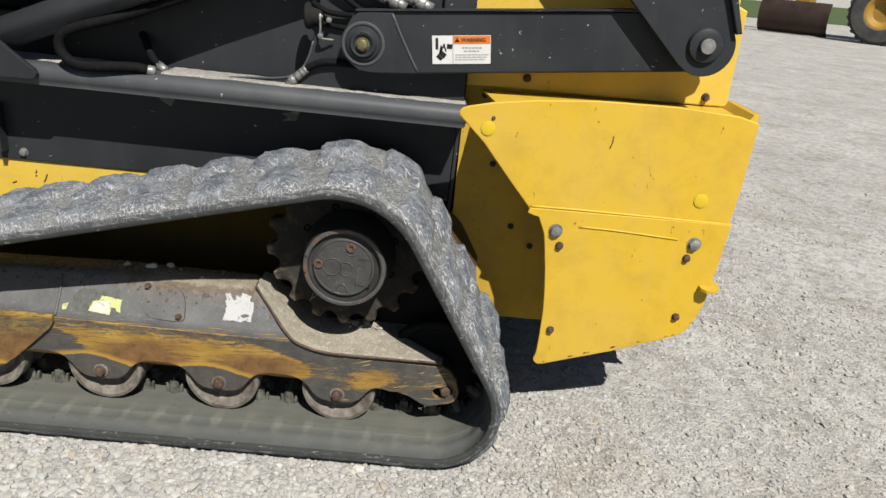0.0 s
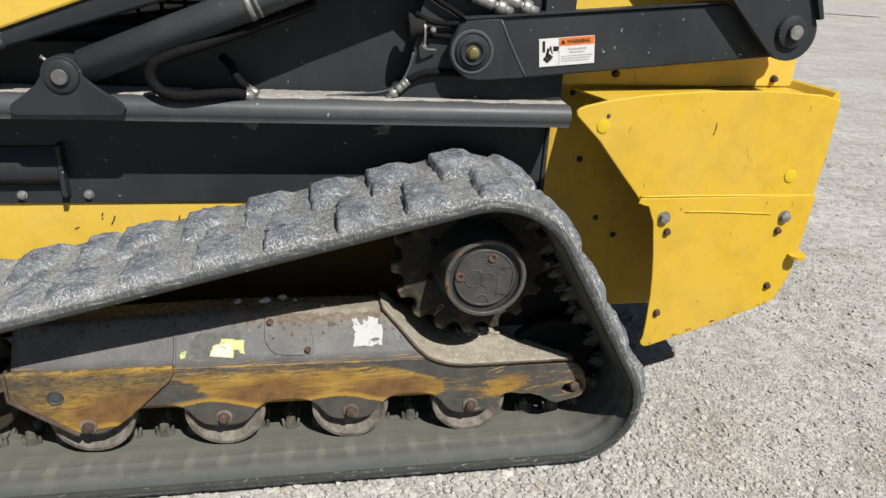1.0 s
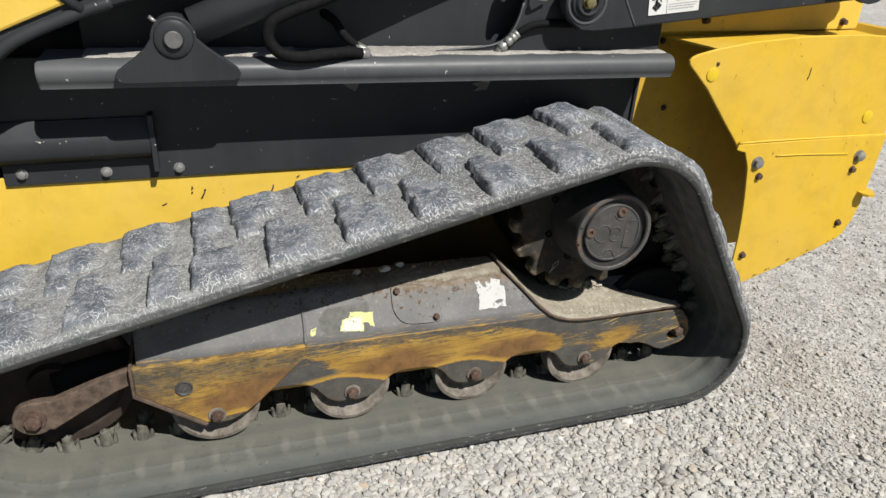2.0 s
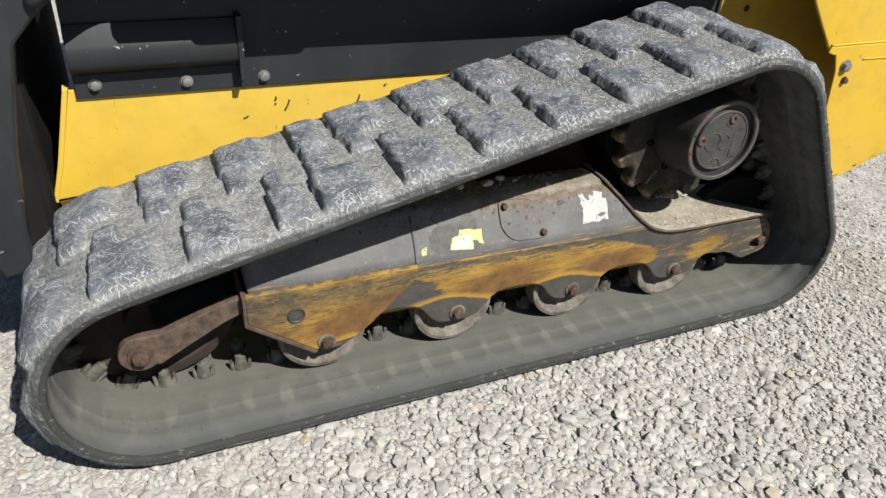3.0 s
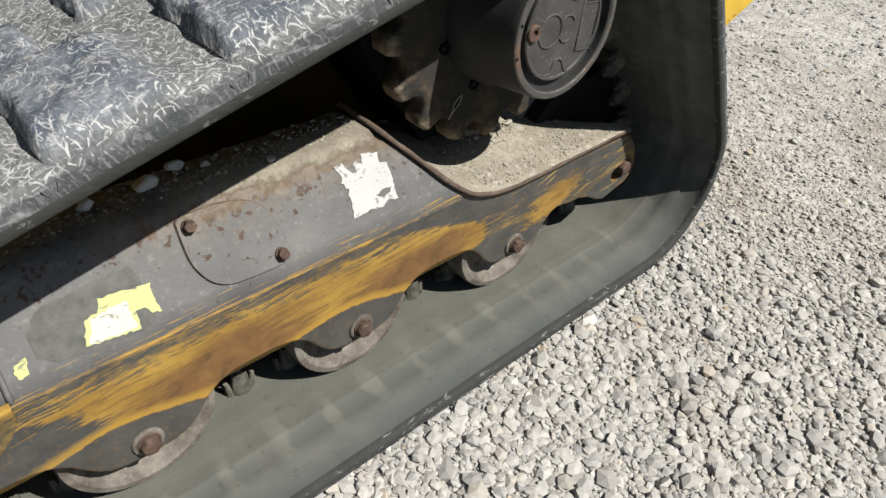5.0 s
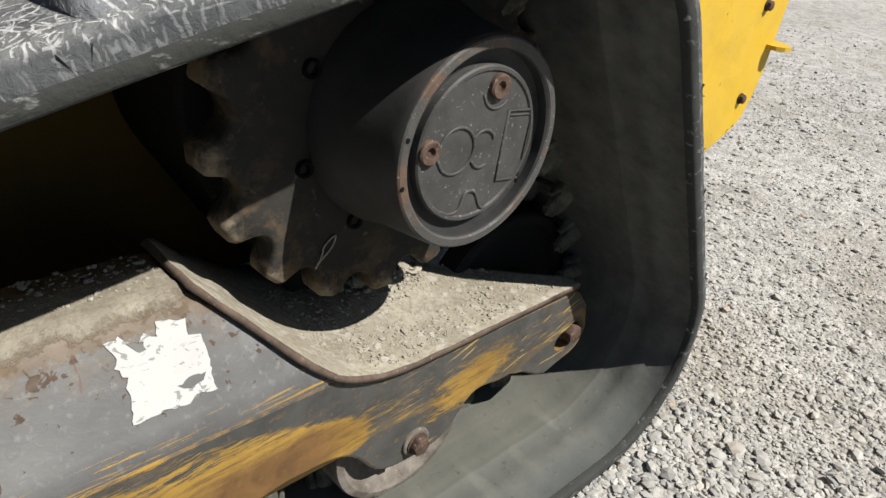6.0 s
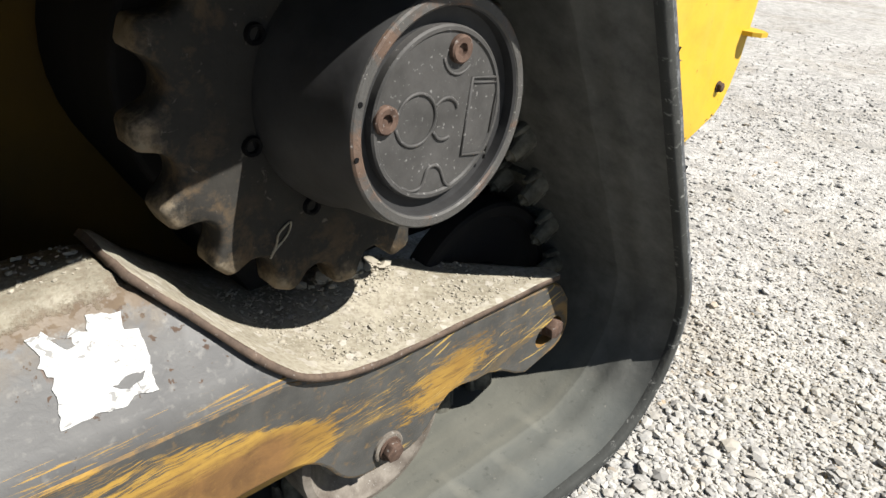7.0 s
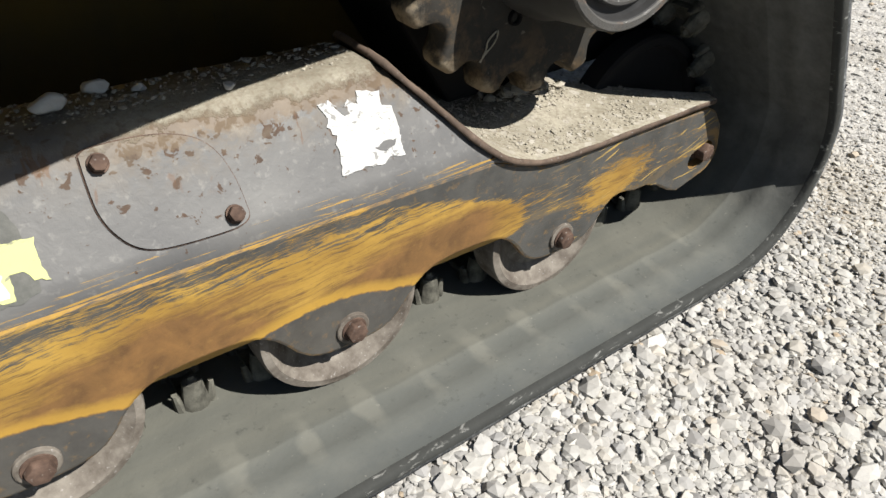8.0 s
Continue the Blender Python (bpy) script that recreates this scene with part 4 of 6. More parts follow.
def guard():
    """Curved dirt guard under the sprocket: a bent sheet, narrowing to a tip at the back."""
    line = glide([(x, 0, z) for x, z in GUARD], 5)
    bm = bmesh.new()
    rows = []
    for i, c in enumerate(line):
        way = (line[min(i + 1, len(line) - 1)] - line[max(i - 1, 0)]).normalized()
        nn = Vector((-way.z, 0, way.x))
        y0 = y_slope(c.z - 0.004) - 0.007 + (0.02 if c.z > 0.43 else 0.0)
        y1 = 0.19 if c.x < 0.09 else 0.19 - (c.x - 0.09) * 0.93
        y1 += 0.07 * ease((c.x + 0.20) / 0.06) * ease((0.05 - c.x) / 0.10)
        y1 = min(y1, 0.15 + 1.6 * max(0.0, c.x + 0.24))
        y1 = max(y1, y0 + 0.02)
        ys = [y0 + (y1 - y0) * t for t in (0, 0.012, 0.25, 0.5, 0.7, 0.9, 1.0)]
        top = []
        for j, y in enumerate(ys):
            heap = 0.0
            if 0 < j < 6:
                heap = 0.020 * math.exp(-((c.x - 0.05) / 0.07) ** 2 - ((y - 0.135) / 0.05) ** 2) + 0.002 * (noise.noise(Vector((c.x * 40, y * 40, 0))) + 0.4)
            top.append(bm.verts.new(c + nn * (0.002 + 0.001 * (j > 0) + max(0, heap)) + Vector((0, y, 0))))
        rows.append((top, [bm.verts.new(c - nn * 0.0035 + Vector((0, y, 0))) for y in ys]))
    for (p, pl), (q, ql) in zip(rows, rows[1:]):
        for i in range(6):
            f = bm.faces.new((p[i], p[i + 1], q[i + 1], q[i]))
            f.material_index = 1 if i else 0
            bm.faces.new((pl[i], ql[i], ql[i + 1], pl[i + 1]))
        bm.faces.new((p[0], q[0], ql[0], pl[0]))
        bm.faces.new((p[6], pl[6], ql[6], q[6]))
    for p, pl in (rows[0], rows[-1]):
        for i in range(6):
            bm.faces.new((p[i], p[i + 1], pl[i + 1], pl[i]))
    return shear(smooth(bm, 40))


part("dirt_guard", guard(), [ARMRUST, GRIT], track_frame, "curved rusty guard covered with pale grit")


def slope_patch(outline, thick):
    """A thin plate on the leaning face: outline in (x, u)."""
    bm = bmesh.new()
    low = [bm.verts.new(on_slope(x, u, -0.002)) for x, u in outline]
    top = [bm.verts.new(on_slope(x, u, thick)) for x, u in outline]
    bm.faces.new(top)
    for i in range(len(outline)):
        j = (i + 1) % len(outline)
        bm.faces.new((low[i], low[j], top[j], top[i]))
    return bm


def ragged(points, seed, amount, step=0.004):
    """The outline with torn edges."""
    r = random.Random(seed)
    out = []
    for (x0, u0), (x1, u1) in zip(points, points[1:] + points[:1]):
        n = max(1, int(math.hypot(x1 - x0, u1 - u0) / step))
        for k in range(n):
            t = k / n
            out.append((x0 + (x1 - x0) * t + r.uniform(-amount, amount), u0 + (u1 - u0) * t + r.uniform(-amount, amount)))
    return out


part("weld_seam", tube([on_slope(-0.748, 0.002, 0.001), on_slope(-0.746, 0.05, 0.001), on_slope(-0.747, 0.112, 0.001)], 0.0035, 6, 5), CASING, track_frame)
cover = [(-0.529, 0.112), (-0.530, 0.094), (-0.530, 0.066), (-0.524, 0.046), (-0.513, 0.031), (-0.498, 0.023), (-0.476, 0.020), (-0.445, 0.019), (-0.424, 0.020), (-0.413, 0.026), (-0.412, 0.040), (-0.414, 0.064),
         (-0.421, 0.087), (-0.434, 0.103), (-0.454, 0.112), (-0.476, 0.116), (-0.502, 0.117), (-0.522, 0.116)]
cover = [(p.x, p.y) for p in glide([(x, u, 0) for x, u in cover + cover[:1]], 4)[:-1]]
mid_x, mid_u = -0.472, 0.068
# rust at the top; lower down this brown line paints the gap's shadow
part("cover_outline", slope_patch([(mid_x + (x - mid_x) * 1.022, mid_u + (u - mid_u) * 1.025) for x, u in cover], 0.0014), RUST, track_frame, "rust-brown outline of the cover, part rust, part gap shadow")
cover_plate = part("cover_plate", slope_patch(cover, 0.004), CASING, track_frame, "small rounded inspection cover, spotted with rust")


def slope_bolt(x, u):
    bm = hexbolt(0, 0, 0, 0.0080, 0.010, 0.3, 1.12)
    tilt = Matrix.Translation(on_slope(x, u, 0.005)) @ Matrix.Rotation(-math.atan2(0.5387, 0.8425), 4, "X")
    bmesh.ops.transform(bm, matrix=tilt, verts=bm.verts)
    return bm


for x, u in ((-0.517, 0.103), (-0.425, 0.031)):
    part("cover_bolt", slope_bolt(x, u), RUST, cover_plate, "rusted bolt")
white = [(-0.313, 0.106), (-0.300, 0.108), (-0.291, 0.096), (-0.281, 0.104), (-0.272, 0.098), (-0.270, 0.110), (-0.245, 0.106), (-0.246, 0.090), (-0.236, 0.087), (-0.235, 0.064), (-0.237, 0.038), (-0.255, 0.038), (-0.262, 0.035), (-0.285, 0.036), (-0.311, 0.034),
         (-0.309, 0.049), (-0.305, 0.056), (-0.308, 0.066), (-0.304, 0.073), (-0.311, 0.084), (-0.307, 0.092)]
part("torn_label", slope_patch(ragged(white, 3, 0.0014), 0.0012), WHITE, track_frame, "torn remains of a white label")
part("label_tear", slope_patch(ragged([(-0.268, 0.052), (-0.252, 0.056), (-0.240, 0.054), (-0.244, 0.048), (-0.262, 0.047)], 12, 0.0016), 0.0017), CASING, track_frame, "hole torn in the label, paint showing")
part("label_tear", slope_patch(ragged([(-0.296, 0.100), (-0.284, 0.098), (-0.283, 0.090), (-0.292, 0.092)], 14, 0.0016), 0.0017), CASING, track_frame, "hole torn in the label, paint showing")
lime = [(-0.665, 0.023), (-0.656, 0.050), (-0.642, 0.053), (-0.634, 0.066), (-0.580, 0.061), (-0.583, 0.046), (-0.578, 0.024), (-0.590, 0.029), (-0.594, 0.037), (-0.604, 0.037), (-0.607, 0.018)]
residue = [(-0.710, 0.056), (-0.694, 0.079), (-0.648, 0.084), (-0.592, 0.086), (-0.586, 0.060), (-0.588, 0.018), (-0.605, 0.014), (-0.665, 0.018), (-0.694, 0.021), (-0.709, 0.034)]
part("label_residue", slope_patch(ragged(residue, 9, 0.0012), 0.0008), RESIDUE, track_frame, "dull olive glue left by a torn label")
part("torn_label", slope_patch(ragged(lime, 5, 0.0012), 0.0014), LIME, track_frame, "torn remains of a pale yellow label")
cream = [(-0.660, 0.024), (-0.650, 0.049), (-0.625, 0.052), (-0.610, 0.052), (-0.611, 0.034), (-0.610, 0.020), (-0.635, 0.022)]
part("torn_label", slope_patch(ragged(cream, 8, 0.0014), 0.0020), CREAM, track_frame, "cream paper scrap on the torn yellow label")
part("torn_label", slope_patch(ragged([(-0.734, 0.020), (-0.722, 0.021), (-0.719, 0.039), (-0.733, 0.036)], 6, 0.0015), 0.0012), LIME, track_frame, "scrap of a pale yellow label")

# ---- wheels inside the track ----
ROLL = [(0.0, 0.030), (0.030, 0.030), (0.034, 0.040), (0.066, 0.040), (0.084, 0.024), (0.090, 0.0195), (0.099, 0.021), (0.101, 0.026), (0.101, 0.060), (0.094, 0.066), (0.06, 0.08),
        (0.06, 0.12), (0.094, 0.126), (0.101, 0.132), (0.101, 0.174), (0.09, 0.18), (0.0, 0.17)]
for k in range(4):
    part("roller", shear(lathe(ROLL, -0.32 * k, 0.1655, 56)), ROLLER, loader, "worn steel bottom roller")
FRONT = [(0.0, 0.085), (0.05, 0.085), (0.055, 0.104), (0.140, 0.111), (0.150, 0.105), (0.172, 0.105), (0.176, 0.109), (0.176, 0.127), (0.172, 0.131), (0.0, 0.134)]
part("front_idler", lathe(FRONT, WHEELS[0][0], WHEELS[0][1], 64), steel("brown_idler_steel", (0.03, 0.022, 0.018), (0.07, 0.05, 0.04), 0.7, 0.1, 16), loader, "brown front idler wheel")
BACK = [(0.0, 0.100), (0.045, 0.100), (0.05, 0.110), (0.115, 0.113), (0.122, 0.103), (0.134, 0.103), (0.138, 0.107), (0.138, 0.137), (0.0, 0.14)]
part("rear_idler", lathe(BACK, WHEELS[2][0], WHEELS[2][1], 64), DEEP, loader, "black rear idler wheel")
bar = [(-1.112, 0.329), (-1.112, 0.292), (-1.165, 0.272), (-1.245, 0.228), (-1.300, 0.196), *arc(-1.335, 0.231, 0.042, -50, -265, 14), (-1.290, 0.272), (-1.200, 0.305), (-1.150, 0.322)]
tension_arm = part("tension_arm", prism(bar, 0.004, 0.026, 0.003), ARMRUST, loader, "brown rusted idler arm")
part("arm_bolt", hexbolt(-1.335, 0.004, 0.231, 0.019, 0.018, 0.2), RUST, tension_arm, "rusted hexagon bolt")
part("tension_cylinder", tube([(-1.30, 0.10, 0.26), (-1.05, 0.10, 0.30)], 0.035, 16, 2), DEEP, loader)

# sprocket and drive hub
CX, CZ = 0.003, 0.552
HX, HZ, HY = 0.012, 0.551, 0.002  # the drum sits a little off the gear


TEETH = 17


def tooth_radius(a):
    """Round hollows between blunt teeth."""
    u = ((a - radians(184.0)) / (2 * math.pi / TEETH) + 0.5) % 1.0
    u = (0.5 - abs(u - 0.5)) * 2 * math.pi * 0.200 / TEETH  # way from the middle of the hollow
    return 0.2125 - 1.16 * math.sqrt(max(0.0, 0.0245 ** 2 - u * u))


def gear():
    bm = bmesh.new()
    outer, steps = [], TEETH * 20
    for y, trim in ((0.0765, 0.0065), (0.080, 0.0015), (0.084, 0.0), (0.110, 0.0), (0.118, 0.006)):
        ring = []
        for k in range(steps):
            a = 2 * math.pi * k / steps
            r = sum(w * tooth_radius(a + radians(d)) for w, d in ((0.2, -0.9), (0.6, 0.0), (0.2, 0.9))) - trim
            ring.append(bm.verts.new((CX + r * math.cos(a), y, CZ + r * math.sin(a))))
        outer.append(ring)
    inner = [[bm.verts.new((CX + 0.06 * math.cos(2 * math.pi * k / steps), y, CZ + 0.06 * math.sin(2 * math.pi * k / steps))) for k in range(steps)] for y in (0.080, 0.112)]
    mid = [[bm.verts.new((CX + 0.172 * math.cos(2 * math.pi * k / steps), y, CZ + 0.172 * math.sin(2 * math.pi * k / steps))) for k in range(steps)] for y in (0.078, 0.115)]
    for k in range(steps):
        j = (k + 1) % steps
        for p, q in zip(outer, outer[1:]):
            bm.faces.new((p[k], p[j], q[j], q[k]))
        for s in (0, 1):
            bm.faces.new((outer[-s][k], outer[-s][j], mid[s][j], mid[s][k]))
            bm.faces.new((mid[s][k], mid[s][j], inner[s][j], inner[s][k]))
    return smooth(bm, 50)


sprocket = part("sprocket", gear(), GEAR, loader, "black toothed drive sprocket with rubbed tooth tips")
for k in range(8):
    a = radians(198.5 + 45 * k)
    x, z = CX + 0.006 + 0.124 * math.cos(a), CZ + 0.124 * math.sin(a)
    part("sprocket_bolt", lathe([(0.0, 0.0), (0.0055, 0.0), (0.006, -0.004), (0.0085, -0.005), (0.0095, -0.003), (0.0095, 0.004)], x, z, 16, 0.079), HOSE, sprocket, "rusty socket bolt")
part("scratch", tube([(-0.093, 0.0775, 0.401), (-0.087, 0.0770, 0.411), (-0.084, 0.0770, 0.422), (-0.071, 0.0770, 0.431), (-0.074, 0.0770, 0.419), (-0.088, 0.0770, 0.406), (-0.094, 0.0775, 0.398)], 0.0011, 5, 4), GRIT, sprocket, "pale looped scratch")
hub = part("drive_hub", lathe([(0.118, 0.090), (0.118, 0.060), (0.112, 0.045), (0.1040, -0.022), (0.1030, -0.030), (0.1010, -0.0345), (0.093, -0.0350), (0.0905, -0.0335), (0.0895, -0.024), (0.084, -0.0225), (0.080, -0.0225), (0.0, -0.0225)], HX, HZ, 96, HY), DRUM, loader, "black drive motor drum")
RING = rusty_ring()
part("face_ring", lathe([(0.1036, -0.028), (0.1022, -0.0345), (0.1005, -0.0360), (0.0935, -0.0362), (0.0915, -0.0345)], HX + 0.001, HZ, 96, HY), RING, hub, "grey cast rim with rust")
lid = part("hub_cover", lathe([(0.0, -0.0300), (0.070, -0.0300), (0.0715, -0.0318), (0.0745, -0.0318), (0.0762, -0.0300), (0.0765, -0.0215)], HX - 0.001, HZ, 80, HY), CAST, hub, "grey cast cover with raised marks")


def raised(name, points, radius=0.0018, bend=True):
    """A raised line on the cover, through points off its middle."""
    line = [(HX + x, HY - 0.0302, HZ + z) for x, z in points]
    part(name, tube(glide(line, 5) if bend else line, radius, 6, flat=True), CAST, lid)


raised("raised_ring", arc(-0.029, 0.000, 0.0225, 168, -168, 26), bend=False)
raised("raised_ring", [(-0.008, 0.0085), (0.000, 0.0135), (0.009, 0.0140), (0.017, 0.0090), (0.019, 0.0040)])
raised("raised_ring", [(-0.008, -0.0140), (-0.002, -0.0205), (0.005, -0.0225), (0.012, -0.0210)])
raised("raised_mark", [(0.066, 0.0300), (0.065, 0.0255), (0.036, 0.0285), (0.030, -0.0420), (0.0625, -0.0460)], bend=False)
raised("raised_mark", [(0.036, 0.0240), (0.0705, 0.0205), (0.0625, -0.0520)], 0.0013, bend=False)
raised("raised_mark", [(-0.042, -0.0580), (-0.030, -0.0640), (-0.018, -0.0620), (-0.012, -0.0480), (-0.004, -0.0450), (0.004, -0.0500), (0.011, -0.0640), (0.018, -0.0690), (0.031, -0.0650)])
raised("raised_mark", arc(0.017, 0.052, 0.0185, 190, 320, 10), 0.0014, bend=False)
for x, z in ((-0.064, 0.006), (0.016, 0.055)):
    part("cover_bolt", lathe([(0.0, -0.031), (0.0050, -0.031), (0.0056, -0.0345), (0.0105, -0.0355), (0.0122, -0.0340), (0.0125, -0.026)], HX + x, HZ + z, 20, HY), RUST, lid, "rusted socket bolt")
for x, z in ((-0.0935, 0.024), (-0.0955, -0.020)):
    part("rim_hole", lathe([(0.0, -0.0366), (0.0022, -0.0366), (0.0026, -0.036), (0.0026, -0.035)], HX + x, HZ + z, 10, HY), HOSE, hub, "small dark hole plug")


# ---- machine body ----
def run_x(profile, x0, x1, bevel=0.0, top=None):
    """A bar along x with a profile of (y, z); faces that look up get the second material where top is set."""
    bm = bmesh.new()
    f = bm.faces.new([bm.verts.new((x0, y, z)) for y, z in profile])
    g = bmesh.ops.extrude_face_region(bm, geom=[f])
    bmesh.ops.translate(bm, vec=(x1 - x0, 0, 0), verts=[v for v in g["geom"] if isinstance(v, bmesh.types.BMVert)])
    bmesh.ops.recalc_face_normals(bm, faces=bm.faces)
    if bevel:
        bmesh.ops.bevel(bm, geom=[e for e in bm.edges if abs(e.verts[0].co.x - e.verts[1].co.x) < 1e-6], offset=bevel, segments=2, affect="EDGES", clamp_overlap=True)
    if top is not None:
        for f in bm.faces:
            if f.normal.z > 0.9:
                f.material_index = 1
    return smooth(bm, 40)


chassis = part("chassis", box(-1.36, 0.985, 0.385, 1.42, 0.27, 0.98, 0.02), DEEP, loader, "dark chassis box")
lower = [(-1.452, 0.41), (-1.425, 0.50), (-1.385, 0.655), (0.258, 0.655), (0.258, 0.62), (-0.60, 0.58), (-1.18, 0.43)]
lower_side = part("lower_side", prism(lower, 0.366, 0.378, 0.002), YELLOW, loader, "yellow lower side sheet with scratches")
# this sheet's dark colour paints the deep shade inside the track
shaded = [(-1.19, 0.432), (-0.60, 0.582), (0.250, 0.605), (0.300, 0.555), (0.356, 0.455), (0.356, 0.24), (-1.40, 0.24), (-1.45, 0.41)]
part("inner_side", prism(shaded, 0.3570, 0.3605, 0.001), SHADE_YELLOW, lower_side, "dark sheet painting the shade behind the track")
# added black backing that keeps the inside of the track loop dark
part("loop_backing", prism([*arc(0.003, 0.552, 0.187, 215, 15, 24), (0.200, 0.580), (0.262, 0.500), (0.322, 0.420), (0.350, 0.320), (0.330, 0.300), (-0.06, 0.300)], 0.175, 0.352, 0.006), DEEP, loader, "black backing added behind the sprocket")
for x0, z0, x1, z1 in ((-0.966, 0.603, -0.968, 0.594), (-0.968, 0.588, -0.969, 0.584), (-0.935, 0.593, -0.946, 0.569), (-1.030, 0.563, -1.041, 0.558), (-0.767, 0.591, -0.773, 0.574), (-0.70, 0.612, -0.706, 0.607)):
    part("scratch", tube([(x0, 0.3655, z0), ((x0 + x1) / 2 + 0.0015, 0.3655, (z0 + z1) / 2), (x1, 0.3655, z1)], 0.0022, 5, 2), RUST, lower_side, "dark scratch")
part("front_lip", prism([(-1.462, 0.41), (-1.435, 0.50), (-1.395, 0.662), (-1.384, 0.662), (-1.424, 0.50), (-1.451, 0.41)], 0.352, 0.384, 0.002), YELLOW, lower_side)
upper_side = part("upper_side", prism([(-1.372, 0.637), (0.252, 0.624), (0.262, 0.93), (-1.372, 0.93)], 0.358, 0.3655, 0.002), BLACK, loader, "charcoal upper side sheet")
part("edge_strip", prism([(0.252, 0.60), (0.262, 0.60), (0.272, 0.93), (0.262, 0.93)], 0.350, 0.372, 0.002), BLACK, upper_side)
for x, z in ((-0.990, 0.657), (-1.154, 0.658), (-1.333, 0.661)):
    part("panel_bolt", hexbolt(x, 0.358, z + (0.004 if x < -1.3 else 0.0), 0.0108, 0.011, x, 1.22), ZINC, upper_side, "dull zinc bolt")
# thin grey patches painting sunlight that leaks past the ledge
for seed, leak in ((3, [(-0.602, 0.867), (-0.564, 0.868), (-0.538, 0.852), (-0.550, 0.829), (-0.570, 0.840)]), (4, [(-0.613, 0.814), (-0.594, 0.811), (-0.600, 0.808)]), (5, [(-0.237, 0.836), (-0.182, 0.850), (-0.194, 0.820), (-0.235, 0.816), (-0.214, 0.828)])):
    part("sun_patch", prism(leak, 0.3572, 0.3582), SUN_PATCH, upper_side, "patch of sunlight painted on the panel in grey")
step = [(0.358, 0.790), (0.350, 0.790), (0.328, 0.752), (0.324, 0.740), (0.324, 0.712), (0.330, 0.704), (0.352, 0.690), (0.358, 0.686)]
step_channel = part("side_channel", run_x(step, -1.372, -1.045, 0.002), BLACK, loader, "charcoal pressed channel")
part("end_rib", prism([(-1.045, 0.662), (-1.033, 0.662), (-1.033, 0.800), (-1.045, 0.800)], 0.322, 0.358, 0.002), BLACK, step_channel)

# shelf over the track
nosey = [(0.242 + 0.028 * math.cos(radians(a)), 0.914 + 0.028 * math.sin(radians(a))) for a in range(90, 226, 15)]


def lean(bm):
    """The ledge drops a little towards the back."""
    for v in bm.verts:
        v.co.z -= 0.0148 * (v.co.x + 0.85)
    return bm


shelf = part("shelf", lean(run_x([(0.358, 0.942), *nosey, (0.222, 0.886), (0.358, 0.886)], -1.235, 0.281, 0.003)), PALE_BLACK, loader, "charcoal ledge with a rounded nose")


def grit_strip(x0, x1, y0, y1, z, seed):
    """Dust and fines that lie along the ledge, thin and ragged at the outer side."""
    bm = bmesh.new()
    xs = np.linspace(x0, x1, int((x1 - x0) / 0.02))
    rows = []
    for x in xs:
        edge = y0 + 0.022 * (noise.noise(Vector((x * 14, seed, 0))) + 0.6 * noise.noise(Vector((x * 50, seed, 3))))
        ys = [edge + (y1 - edge) * t for t in (0, 0.06, 0.3, 0.6, 1)]
        rows.append([bm.verts.new((x, y, z - 0.002 + (0.0 if j == 0 else 0.004 + 0.004 * abs(noise.noise(Vector((x * 30, y * 30, seed))))))) for j, y in enumerate(ys)])
    for p, q in zip(rows, rows[1:]):
        for i in range(4):
            bm.faces.new((p[i], p[i + 1], q[i + 1], q[i]))
    return smooth(bm, 70)


part("ledge_dust", lean(grit_strip(-0.53, 0.276, 0.256, 0.356, 0.942, 1.7)), FINES, shelf, "pale dust lying on the ledge")
part("ledge_dust", lean(grit_strip(-1.15, -0.70, 0.262, 0.356, 0.942, 5.1)), FINES, shelf, "pale dust lying on the ledge")

wall = [(-1.16, 0.930), (-1.16, 1.05), (-0.66, 1.05), (-0.48, 1.26), (-0.30, 1.60), (0.27, 1.60), (0.27, 0.926)]
part("tower_wall", prism(wall, 0.372, 0.384, 0.002), BLACK, loader, "charcoal tower side wall")
tower = [(-0.36, 0.9365), (-0.30, 0.941), (-0.25, 0.944), (-0.212, 0.949), (-0.183, 0.960), (-0.166, 0.975), (-0.148, 1.008), (-0.136, 1.05), (-0.130, 1.12), (-0.105, 1.20), (-0.05, 1.6), (0.272, 1.6), (0.272, 0.926)]
tower_plate = part("tower_plate", prism(tower, 0.292, 0.306, 0.002), BLACK, loader, "charcoal tower plate with a curved foot")
# added pale tube that paints the sunlit edge of the curved foot
part("edge_line", tube([(x, 0.292, z) for x, z in tower[:8]], 0.0032, 6, 4), PALE_BLACK, tower_plate, "paler line for the plate's sunlit edge")
part("cab", box(-1.30, -0.34, 0.56, 1.25, 0.98, 2.0, 0.03), DEEP, loader, "dark cab behind the lift arm")
screen = part("cab_screen", box(-1.25, -0.40, 0.530, 0.540, 1.045, 1.075, 0.003), BLACK, loader, "black wire side screen of the cab")
for k in range(14):
    part("wire", tube([(-1.22 + 0.062 * k, 0.535, 1.06), (-1.22 + 0.062 * k, 0.535, 1.62)], 0.0032, 6, 1), BLACK, screen)
for k in range(9):
    part("wire", tube([(-1.24, 0.540, 1.10 + 0.062 * k), (-0.41, 0.540, 1.10 + 0.062 * k)], 0.0032, 6, 1), BLACK, screen)

# lift cylinder with its bracket
br = [(-1.086, 0.918), (-1.081, 0.907), (-1.070, 0.902), (-0.848, 0.902), (-0.837, 0.907), (-0.832, 0.918), (-0.837, 0.930), (-0.872, 0.956), (-0.900, 0.978),
      *arc(-0.962, 0.994, 0.046, 0, 180, 16), (-1.022, 0.974), (-1.046, 0.954), (-1.080, 0.930)]
